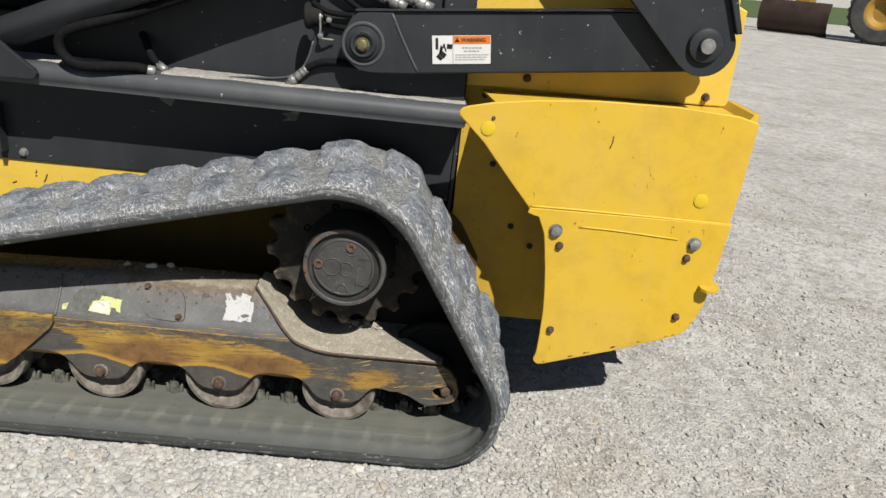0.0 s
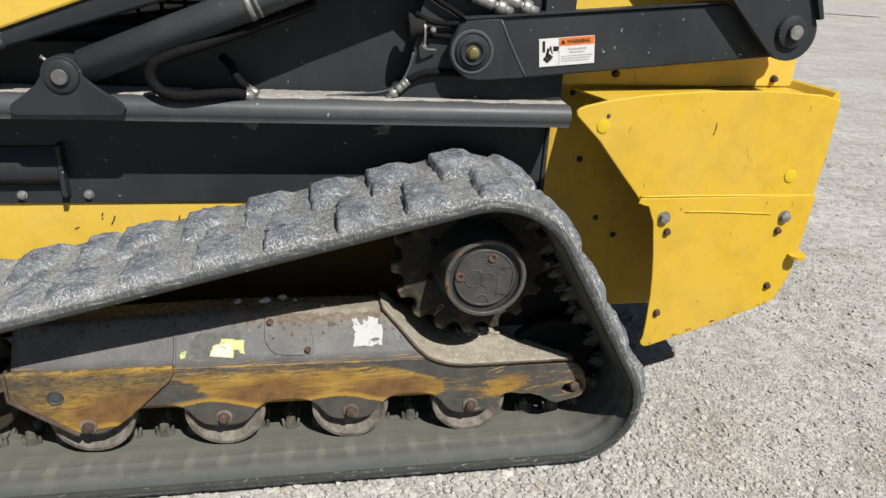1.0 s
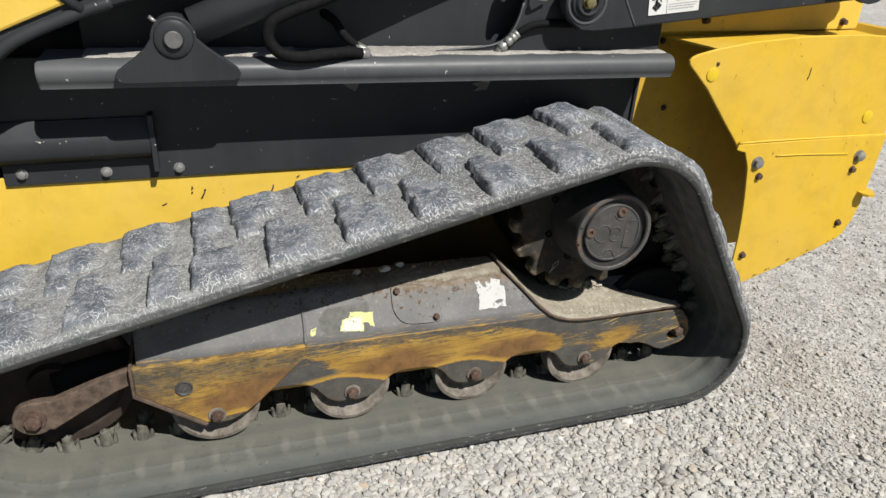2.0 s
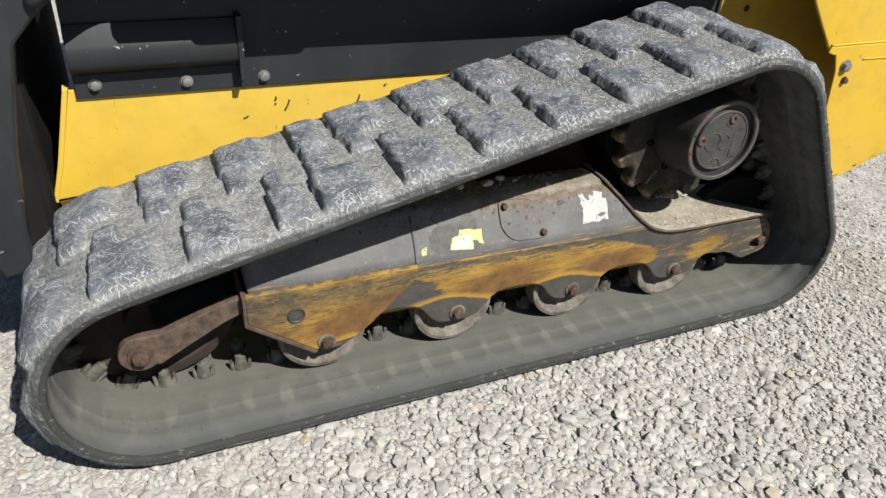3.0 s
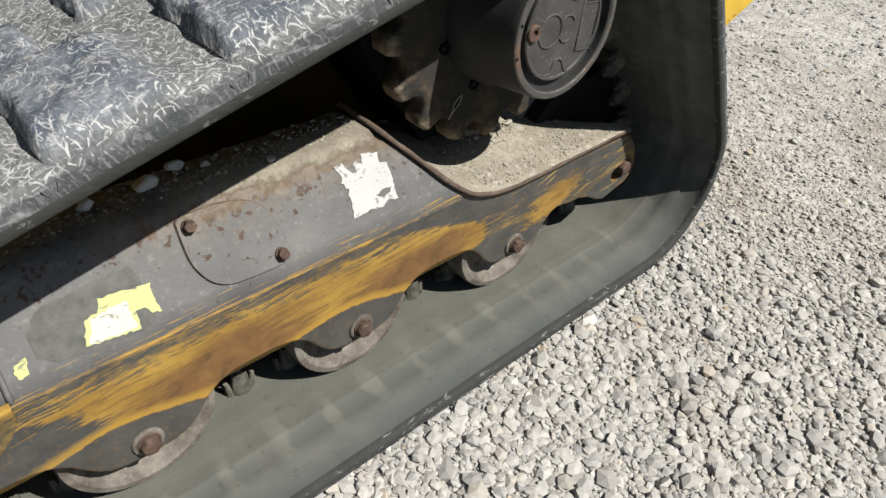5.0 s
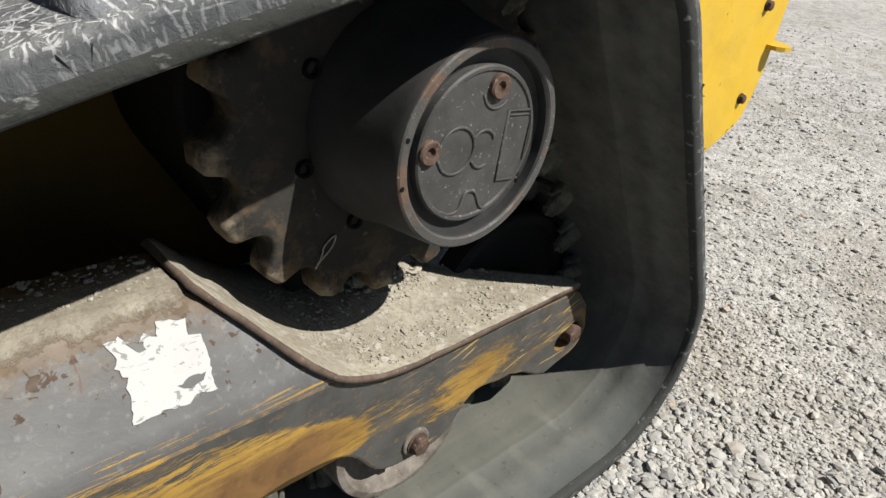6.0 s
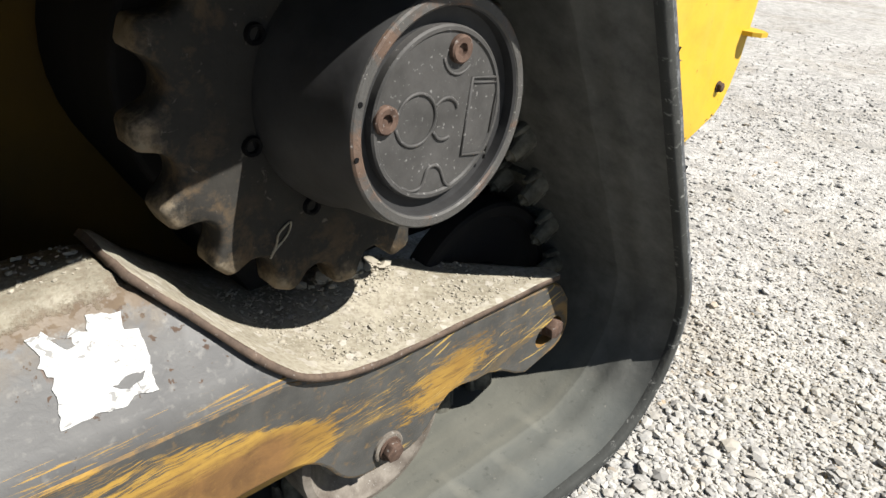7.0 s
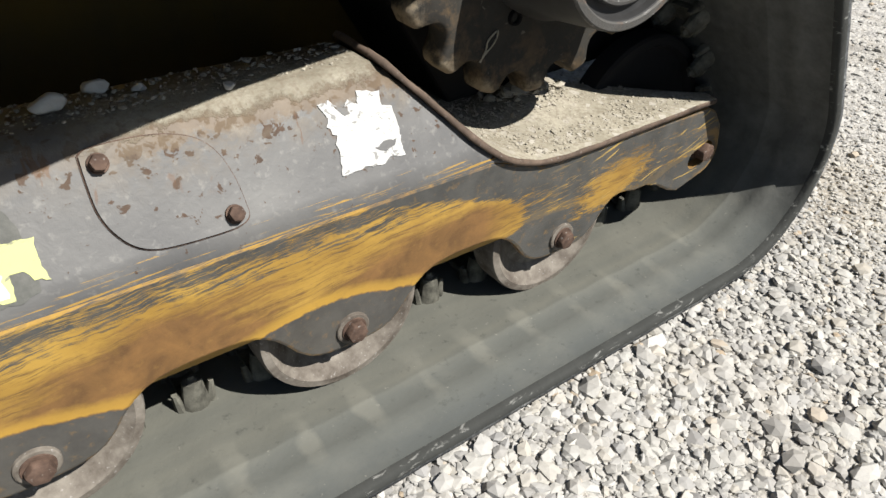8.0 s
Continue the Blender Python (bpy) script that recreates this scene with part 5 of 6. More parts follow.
bracket = part("cylinder_bracket", prism(br, 0.198, 0.212, 0.003), BLACK, loader, "charcoal pin bracket")
part("pin_boss", lathe([(0.0, 0.183), (0.0195, 0.183), (0.0205, 0.185), (0.0205, 0.189), (0.032, 0.190), (0.038, 0.193), (0.040, 0.198), (0.040, 0.23)], -0.962, 0.994, 40), BLACK, bracket)
part("pin", lathe([(0.0, 0.180), (0.0165, 0.180), (0.0180, 0.1815), (0.0180, 0.190)], -0.962, 0.994, 28), steel("worn_pin_end", (0.11, 0.11, 0.11), (0.22, 0.22, 0.21), 0.45, 0.4, 30), bracket, "grey pin end")
part("grease_nipple", tube([(-0.990, 0.215, 1.022), (-1.006, 0.215, 1.036)], 0.0042, 8, 1), ZINC, bracket, "small zinc grease nipple")
CA, CB = Vector((-0.962, 0.240, 0.994)), Vector((0.50, 0.240, 1.574))
way = (CB - CA).normalized()
lift_cylinder = part("lift_cylinder", tube([CA + way * 0.045, CB], 0.040, 28, 1), PALE_BLACK, loader, "charcoal hydraulic lift cylinder")
part("cylinder_eye", lathe([(0.02, 0.216), (0.043, 0.216), (0.045, 0.220), (0.045, 0.266), (0.043, 0.27), (0.02, 0.27)], CA.x, CA.z, 32), BLACK, lift_cylinder)
part("clamp", tube([CA + way * 0.450, CA + way * 0.464], 0.0425, 28, 1), ZINC, lift_cylinder, "zinc hose clamp")
part("clamp", tube([CA + way * 0.472, CA + way * 0.480], 0.0422, 28, 1), ZINC, lift_cylinder, "zinc hose clamp")


def along_tube(stations, sides=18):
    """Rings of (place, radius) joined into one turned body: a ferrule, a collar, a hexagon nut."""
    bm = bmesh.new()
    rings = []
    for i, (c, r) in enumerate(stations):
        way = (Vector(stations[-1][0]) - Vector(stations[0][0])).normalized()
        u = way.cross(Vector((0.13, 0.31, 0.94))).normalized()
        w = u.cross(way)
        rings.append([bm.verts.new(Vector(c) + r * (math.cos(2 * math.pi * k / sides) * u + math.sin(2 * math.pi * k / sides) * w)) for k in range(sides)])
    for p, q in zip(rings, rings[1:]):
        for k in range(sides):
            bm.faces.new((p[k], p[(k + 1) % sides], q[(k + 1) % sides], q[k]))
    bm.faces.new(rings[0])
    bm.faces.new(rings[-1])
    return smooth(bm, 28)


def fitting(a, b, r, hose):
    """A crimped ferrule, a neck, a hexagon nut and a short thread from a to b."""
    a, b = Vector(a), Vector(b)

    def at(t):
        return a + (b - a) * t
    part("ferrule", along_tube([(at(t), r * k) for t, k in ((0, 0.80), (0.02, 0.90), (0.10, 0.90), (0.12, 0.84), (0.16, 0.84), (0.18, 0.90), (0.28, 0.90), (0.30, 0.84), (0.34, 0.84), (0.36, 0.90), (0.50, 0.90), (0.53, 0.78))]), ZINC, hose, "crimped zinc ferrule")
    part("hose_nut", along_tube([(at(t), r * k) for t, k in ((0.60, 0.98), (0.62, 1.08), (0.80, 1.08), (0.82, 0.98))], 6), ZINC, hose, "zinc hexagon nut")
    part("neck", along_tube([(at(t), r * k) for t, k in ((0.50, 0.60), (0.61, 0.60), (0.80, 0.72), (1.0, 0.72))]), ZINC, hose, "zinc hose end")


hose = part("oil_hose", tube([(-0.560, 0.238, 0.946), (-0.585, 0.228, 0.952), (-0.63, 0.216, 0.952), (-0.69, 0.208, 0.948), (-0.735, 0.207, 0.953), (-0.762, 0.207, 0.974), (-0.769, 0.208, 1.000), (-0.755, 0.210, 1.026), (-0.715, 0.214, 1.045), (-0.66, 0.226, 1.062), (-0.58, 0.245, 1.088), (-0.49, 0.252, 1.122), (-0.38, 0.255, 1.165)], 0.0132, 14, 8), HOSE, loader, "looped black hydraulic hose")
part("hose_fitting", along_tube([((-0.564, 0.237, 0.946), 0.0125), ((-0.556, 0.240, 0.945), 0.0140), ((-0.544, 0.244, 0.943), 0.0140), ((-0.540, 0.246, 0.942), 0.0110)], 8), ZINC, hose, "zinc hose fitting")
hose = part("oil_hose", tube([(-0.548, 0.300, 0.946), (-0.575, 0.315, 0.966), (-0.589, 0.328, 0.984), (-0.600, 0.340, 1.003), (-0.622, 0.372, 1.018)], 0.0108, 10, 6), HOSE, loader, "short black hose")
part("hose_fitting", along_tube([((-0.556, 0.305, 0.952), 0.0115), ((-0.549, 0.301, 0.947), 0.0130), ((-0.536, 0.294, 0.940), 0.0130), ((-0.532, 0.292, 0.938), 0.0100)], 6), ZINC, hose, "zinc hose fitting")
hose = part("oil_hose", tube([(-0.158, 0.283, 0.972), (-0.142, 0.281, 0.984), (-0.122, 0.280, 0.994), (-0.100, 0.280, 1.000), (-0.06, 0.283, 1.001), (0.00, 0.288, 0.998)], 0.0095, 12, 6), HOSE, loader, "black hose at the tower foot")
fitting((-0.150, 0.283, 0.979), (-0.204, 0.285, 0.932), 0.0130, hose)
tower_post = part("tower_post", box(0.200, 0.283, 0.272, 0.330, 1.05, 1.55, 0.004), BLACK, tower_plate)
for k in range(2):
    a = Vector((0.018 + 0.066 * k, 0.262, 1.190 + 0.002 * k))
    hose = part("oil_hose", tube([a + Vector((0.01, 0, -0.003)), a + Vector((-0.06, 0.01, 0.022)), a + Vector((-0.16, 0.02, 0.045)), a + Vector((-0.3, 0.06, 0.04))], 0.013, 12, 6), HOSE, loader, "black hydraulic hose")
    fitting(a + Vector((-0.01, 0, 0.004)), a + Vector((0.088, -0.010, -0.034)), 0.0190, hose)
collar = part("guide_collar", along_tube([((x, 0.283, 1.114 + 0.05 * (x + 0.14)), r) for x, r in ((-0.154, 0.012), (-0.154, 0.031), (-0.151, 0.034), (-0.144, 0.034), (-0.141, 0.030), (-0.134, 0.025), (-0.112, 0.024), (-0.108, 0.018))], 24), DEEP, tower_plate, "black guide collar on the tower plate")
part("clip", tube([(-0.114, 0.262, 1.122), (-0.113, 0.258, 1.112), (-0.112, 0.260, 1.090), (-0.113, 0.262, 1.068), (-0.108, 0.265, 1.061), (-0.080, 0.280, 1.058)], 0.0032, 8, 5), ZINC, tower_plate, "bent bright wire clip")
for x, z, r in ((-0.091, 1.109, 0.0062), (-0.113, 1.068, 0.0062), (-0.112, 1.116, 0.0048)):
    part("clip_bolt", hexbolt(x, 0.266, z, r, 0.008, 0.4, 1.2), ZINC, tower_plate, "small zinc bolt")
for line in ([(-0.135, 0.275, 1.148), (-0.122, 0.272, 1.140), (-0.100, 0.272, 1.129), (-0.066, 0.274, 1.124), (-0.02, 0.278, 1.124)],
             [(-0.150, 0.278, 1.235), (-0.105, 0.276, 1.196), (-0.077, 0.276, 1.177), (-0.045, 0.276, 1.160), (-0.012, 0.278, 1.140), (0.02, 0.28, 1.125)],
             [(-0.120, 0.285, 1.100), (-0.090, 0.284, 1.094), (-0.04, 0.284, 1.090)]):
    part("oil_hose", tube(line, 0.0072, 10, 5), HOSE, loader, "thin black hose behind the rear link")

# rear link with its label
lk = [(-0.008, 1.143), (-0.014, 1.140), (-0.027, 1.126), (-0.040, 1.102), *arc(0.005, 1.060, 0.060, 150, 232, 10), (-0.006, 0.992), (0.03, 0.990), (0.10, 0.993), (0.84, 1.062), (0.93, 1.12), (0.90, 1.20), (0.68, 1.194), (0.30, 1.164)]
link = part("rear_link", prism(lk, 0.232, 0.262, 0.005), BLACK, loader, "charcoal rear link")
cheek = [(-0.004, 1.139), (-0.012, 1.136), (-0.025, 1.124), (-0.038, 1.101), *arc(0.005, 1.060, 0.0585, 150, 232, 10), (-0.005, 0.994), (0.03, 0.991), (0.150, 0.999), (0.142, 1.008), (0.074, 1.143)]
part("cheek_plate", prism(cheek, 0.227, 0.233, 0.002), BLACK, link)
part("weld", tube([(0.074, 0.2275, 1.140), (0.106, 0.2275, 1.075), (0.147, 0.2275, 1.001)], 0.0035, 6, 5), PALE_BLACK, link)
tf = part("top_flange", run_x([(0.224, 0.002), (0.268, 0.002), (0.268, 0.006), (0.224, 0.006)], -0.02, 0.68, 0.002), BLACK, link)
tf.matrix_basis = Matrix.Translation((0.0, 0, 1.139)) @ Matrix.Rotation(-math.atan2(0.056, 0.68), 4, "Y")
part("pin_collar", lathe([(0.047, 0.2285), (0.048, 0.2245), (0.053, 0.2240), (0.055, 0.2265), (0.055, 0.229)], 0.004, 1.061, 40), PALE_BLACK, link)
part("pin_ring", lathe([(0.0, 0.2185), (0.0225, 0.2185), (0.024, 0.214), (0.03, 0.2125), (0.034, 0.216), (0.036, 0.220), (0.041, 0.221), (0.043, 0.224), (0.043, 0.23)], 0.004, 1.061, 40), BLACK, link)
part("pin_bolt", hexbolt(0.004, 0.2185, 1.061, 0.0150, 0.015, 0.3, 1.12), PIN_YELLOW, link, "yellow-passivated hexagon bolt")

arm = [(0.30, 1.60), (0.645, 1.228), (0.795, 1.078), *arc(0.848, 1.131, 0.073, -135, 15, 14), (0.884, 1.235), (0.73, 1.60)]
rear_arm = part("arm_end", prism(arm, 0.186, 0.208, 0.004), BLACK, loader, "charcoal end of the lift arm")
part("arm_flange", prism([(0.884, 1.235), (0.912, 1.165), (0.925, 1.168), (0.900, 1.240), (0.745, 1.60), (0.728, 1.60)], 0.170, 0.30, 0.003), BLACK, rear_arm)
part("pin_boss", lathe([(0.0, 0.160), (0.019, 0.160), (0.020, 0.163), (0.0205, 0.170), (0.032, 0.171), (0.040, 0.174), (0.043, 0.18), (0.043, 0.19)], 0.846, 1.133, 36), BLACK, rear_arm)
part("pin", lathe([(0.0, 0.157), (0.017, 0.157), (0.0185, 0.159), (0.0185, 0.168)], 0.846, 1.133, 28), ZINC, rear_arm, "grey pin end")

LABEL = Matrix.Translation((0.183, 0.2305, 1.026)) @ Matrix.Rotation(-radians(5.2), 4, "Y")


def sticker(name, x0, x1, z0, z1, lift, material, parent, label=""):
    bm = bmesh.new()
    bmesh.ops.create_cube(bm, size=1, matrix=LABEL @ Matrix.LocRotScale(((x0 + x1) / 2, -lift / 2, (z0 + z1) / 2), None, (x1 - x0, lift, z1 - z0)))
    return part(name, bm, material, parent, label)


def lettering(words, size, x, z, lift, material, parent):
    cu = bpy.data.curves.new("lettering", "FONT")
    cu.body, cu.size, cu.extrude, cu.offset = words, size, 0.0002, 0.0003
    ob = bpy.data.objects.new("lettering", cu)
    scene.collection.objects.link(ob)
    me = bpy.data.meshes.new_from_object(ob.evaluated_get(bpy.context.evaluated_depsgraph_get()))
    bpy.data.objects.remove(ob)
    me.transform(LABEL @ Matrix.Translation((x, -lift, z)) @ Matrix.Rotation(radians(90), 4, "X"))
    me.materials.clear()
    me.materials.append(material)
    out = new("lettering", me)
    out.parent = parent
    return out


sticker("warning_label", 0.0, 0.148, 0.0, 0.070, 0.0012, LABEL_WHITE, link, "white and orange printed warning label")
# the print on the label: third-level pieces are joined into the label's own print parts
band = sticker("print", 0.054, 0.147, 0.049, 0.069, 0.0018, LABEL_ORANGE, link, "orange header of the label")
words = lettering("WARNING", 0.0128, 0.0735, 0.0545, 0.0024, LABEL_INK, link)
tagged(words, "black word on the orange header")


part("print", (lambda b: (bmesh.ops.create_cone(b, cap_ends=True, segments=3, radius1=0.0075, radius2=0.0075, depth=0.0024, matrix=LABEL @ Matrix.Translation((0.063, -0.0012, 0.0575)) @ Matrix.Rotation(radians(90), 4, "X")), b)[1])(bmesh.new()), LABEL_INK, link)


def label_bars():
    bm = bmesh.new()
    rows = [(0.076, 0.124, 0.0395, 0.0022), (0.080, 0.120, 0.0315, 0.0018), (0.058, 0.140, 0.0225, 0.0014), (0.058, 0.136, 0.0165, 0.0014), (0.058, 0.128, 0.0105, 0.0014)]
    for x0, x1, z, h in rows:
        x = x0
        r = random.Random(int(z * 1e5))
        while x < x1:
            w = r.uniform(0.004, 0.011)
            bmesh.ops.create_cube(bm, size=1, matrix=LABEL @ Matrix.LocRotScale((min(x + w / 2, x1), -0.0009, z), None, (w, 0.0018, 2 * h)))
            x += w + 0.0022
    return bm


part("print", label_bars(), LABEL_GREY, link, "grey lines of small print")


def pictogram():
    """The black drawing: a post, a block and strokes between."""
    bm = bmesh.new()
    for x, z, w, h, turn in ((0.012, 0.050, 0.007, 0.028, 0), (0.044, 0.043, 0.014, 0.012, 0.1), (0.026, 0.040, 0.004, 0.022, 0.5), (0.032, 0.040, 0.0035, 0.020, -0.3),
                             (0.026, 0.024, 0.018, 0.013, 0.7), (0.018, 0.016, 0.016, 0.008, 0.7), (0.021, 0.036, 0.004, 0.020, 0.2)):
        bmesh.ops.create_cube(bm, size=1, matrix=LABEL @ Matrix.Translation((x, -0.0009, z)) @ Matrix.Rotation(turn, 4, "Y") @ Matrix.Diagonal((w, 0.0018, h, 1)))
    return bm


part("print", pictogram(), LABEL_INK, link, "black drawing on the label")
part("print", (lambda b: (bmesh.ops.create_cube(b, size=1, matrix=LABEL @ Matrix.Translation((0.0525, -0.0009, 0.035)) @ Matrix.Diagonal((0.0009, 0.0018, 0.068, 1))), b)[1])(bmesh.new()), LABEL_INK, link)

# front arm
low_arm = [(0.30, 1.537), (-0.45, 1.262), (-0.703, 1.169), (-1.066, 1.056), (-1.129, 1.037), (-1.243, 0.988), (-1.300, 0.945), (-1.345, 0.895), (-1.395, 0.850), (-1.440, 0.800), (-1.480, 0.60), (-1.500, 0.43), (-1.51, 0.34), (-1.56, 0.33), (-1.64, 0.60), (-1.66, 0.86), (-1.278, 1.020), (-1.086, 1.100), (-0.80, 1.205), (-0.45, 1.345), (0.30, 1.640)]
front_arm = part("lift_arm", prism(low_arm, 0.200, 0.260, 0.012, 3), BLACK, loader, "charcoal lift arm")
part("arm_pipe", tube([(-1.40, 0.197, 0.870), (-1.300, 0.197, 0.962), (-1.243, 0.197, 1.001), (-1.129, 0.197, 1.048), (-1.070, 0.200, 1.066)], 0.0125, 12, 6), BLACK, front_arm, "dark pipe along the arm")
part("strut", tube([(-1.124, 0.192, 1.052), (-1.24, 0.192, 1.150)], 0.010, 10, 1), BLACK, front_arm)
yel = [(-1.66, 0.862), (-1.278, 1.012), (-1.086, 1.091), (-0.80, 1.196), (-0.45, 1.335), (0.30, 1.630), (0.30, 1.86), (-0.45, 1.55), (-1.1, 1.45), (-1.66, 1.25)]
part("arm_side", prism(yel, 0.190, 0.250, 0.006), YELLOW, loader, "yellow side of the lift arm")
part("front_frame", box(-1.75, -1.455, 0.30, 1.40, 0.30, 1.30, 0.02), DEEP, loader, "dark front frame")

# rear side plate
plate_up = [(0.262, 0.931), (0.264, 0.921), (0.331, 0.856), (0.405, 0.766), (0.459, 0.703), (0.468, 0.690), (0.986, 0.690), (0.996, 0.80), (1.002, 0.964), (0.95, 0.978), (0.80, 0.988), (0.604, 0.986), (0.45, 0.975), (0.345, 0.960), (0.285, 0.946), (0.268, 0.939)]
rear_plate = part("rear_plate", prism(plate_up, 0.131, 0.141, 0.003), PLATE_YELLOW, loader, "yellow rear side plate with caps and bolts")
plate_low = [(0.466, 0.700), (0.462, 0.685), (0.480, 0.678), (0.492, 0.676), (0.512, 0.63), (0.520, 0.58), (0.527, 0.533), (0.534, 0.47), (0.538, 0.41), (0.538, 0.33), (0.536, 0.275), (0.530, 0.256), (0.534, 0.246), (0.545, 0.240), (0.560, 0.242),
             (0.64, 0.268), (0.74, 0.300), (0.86, 0.345), (0.915, 0.368), (0.934, 0.384), (0.952, 0.42), (0.968, 0.47), (0.982, 0.60), (0.990, 0.700)]
part("lower_plate", prism(plate_low, 0.124, 0.1305, 0.0025), PLATE_YELLOW, rear_plate, "yellow bolted lower plate")
chip_rng = random.Random(31)
for k in range(12):
    t = chip_rng.uniform(0.0, 1.0)
    x, z = 0.556 + 0.35 * t, 0.247 + 0.122 * t
    w, h = chip_rng.uniform(0.003, 0.009), chip_rng.uniform(0.002, 0.005)
    flake = ragged([(x - w, z - 0.30 * w), (x + w, z + 0.34 * w), (x + 0.6 * w, z + h), (x - 0.5 * w, z + 0.7 * h)], 40 + k, 0.0012, 0.004)
    part("paint_chip", prism(flake, 0.1234, 0.1242), RUST, rear_plate, "rusty paint chip on the lower edge")
part("plate_rib", tube([(0.60, 0.1235, 0.659), (0.70, 0.1235, 0.657), (0.86, 0.1235, 0.648)], 0.0025, 6, 3), PLATE_YELLOW, rear_plate)
part("weld_line", tube([(0.468, 0.1275, 0.703), (0.60, 0.1275, 0.7035), (0.80, 0.1275, 0.7015), (0.988, 0.1275, 0.699)], 0.0036, 6, 5), PLATE_YELLOW, rear_plate)
for x, z, r in ((0.541, 0.643, 0.0155), (0.905, 0.639, 0.0155)):
    part("plate_bolt", hexbolt(x, 0.124, z, r, 0.013, 0.4 + x, 1.2), ZINC, rear_plate, "grey hexagon bolt")
for x, z in ((0.556, 0.602), (0.893, 0.598), (0.566, 0.352), (0.899, 0.425)):
    part("plate_bolt", hexbolt(x, 0.124, z, 0.0095, 0.010, x, 1.15), RUST, rear_plate, "rusty hexagon bolt")
for x, z in ((0.337, 0.894), (0.900, 0.755)):
    part("cap", lathe([(0.0, 0.1270), (0.012, 0.1272), (0.0175, 0.1285), (0.0185, 0.1315)], x, z, 28), CAP_YELLOW, rear_plate, "bright yellow plastic cap")
part("screw", hexbolt(0.348, 0.131, 0.921, 0.004, 0.004), RUST, rear_plate)
def tongue():
    """A level half-round tongue that sticks out at the plate's rear edge."""
    bm = bmesh.new()
    f = bm.faces.new([bm.verts.new((x, y, 0.516)) for x, y in ((0.942, 0.131), (0.942, 0.104), (0.952, 0.091), (0.970, 0.087), (0.985, 0.100), (0.996, 0.120), (0.999, 0.145), (0.992, 0.166), (0.962, 0.168))])
    top = bmesh.ops.extrude_face_region(bm, geom=[f])
    bmesh.ops.translate(bm, vec=(0, 0, 0.008), verts=[v for v in top["geom"] if isinstance(v, bmesh.types.BMVert)])
    return bm


part("tab", tongue(), PLATE_YELLOW, rear_plate, "yellow half-round tongue")
part("scratch", tube([(0.651, 0.1305, 0.903), (0.6505, 0.1305, 0.885), (0.646, 0.1305, 0.871)], 0.0013, 5, 3), RUST, rear_plate, "dark scratch")


def ledge():
    """The level flange on top of the plate, cut at a slant."""
    bm = bmesh.new()
    rim = ((0.355, 0.1415, 0.950), (0.985, 0.1415, 0.957), (0.985, 0.345, 0.957), (0.318, 0.345, 0.950))
    f = bm.faces.new([bm.verts.new(c) for c in rim])
    top = bmesh.ops.extrude_face_region(bm, geom=[f])
    bmesh.ops.translate(bm, vec=(0, 0, 0.006), verts=[v for v in top["geom"] if isinstance(v, bmesh.types.BMVert)])
    return bm


part("ledge", ledge(), PLATE_YELLOW, rear_plate)
part("rear_rim", prism([(0.975, 0.963), (1.000, 0.963), (1.000, 0.985), (0.988, 0.982)], 0.141, 0.34, 0.002), PLATE_YELLOW, rear_plate)
part("rear_sheet", box(0.950, 0.960, 0.1415, 1.42, 0.41, 0.955, 0.002), PLATE_YELLOW, loader, "yellow rear sheet")
inner = [(0.264, 0.26), (0.985, 0.26), (0.985, 0.962), (0.274, 0.962)]
inner_sheet = part("inner_sheet", prism(inner, 0.362, 0.372, 0.002), INNER_YELLOW, loader, "yellow sheet behind the track")
for x, z in ((0.372, 0.744), (0.444, 0.560), (0.508, 0.502), (0.33, 0.938)):
    part("screw", hexbolt(x, 0.362, z, 0.007, 0.006, x), DRUM, inner_sheet, "dark screw")
hood_side = part("hood", prism([(0.274, 0.965), (0.985, 0.965), (0.985, 1.215), (0.962, 1.225), (0.955, 1.60), (0.274, 1.60)], 0.333, 0.349, 0.004), YELLOW, loader, "yellow engine hood side")
for x, z in ((0.437, 0.997), (0.923, 0.988)):
    part("hood_bolt", hexbolt(x, 0.333, z, 0.009, 0.016, 0.3, 1.25), RUST, hood_side, "rusty bolt")
part("hood_body", box(0.29, 0.975, 0.352, 1.42, 0.985, 1.58, 0.03), YELLOW, loader, "yellow engine hood")


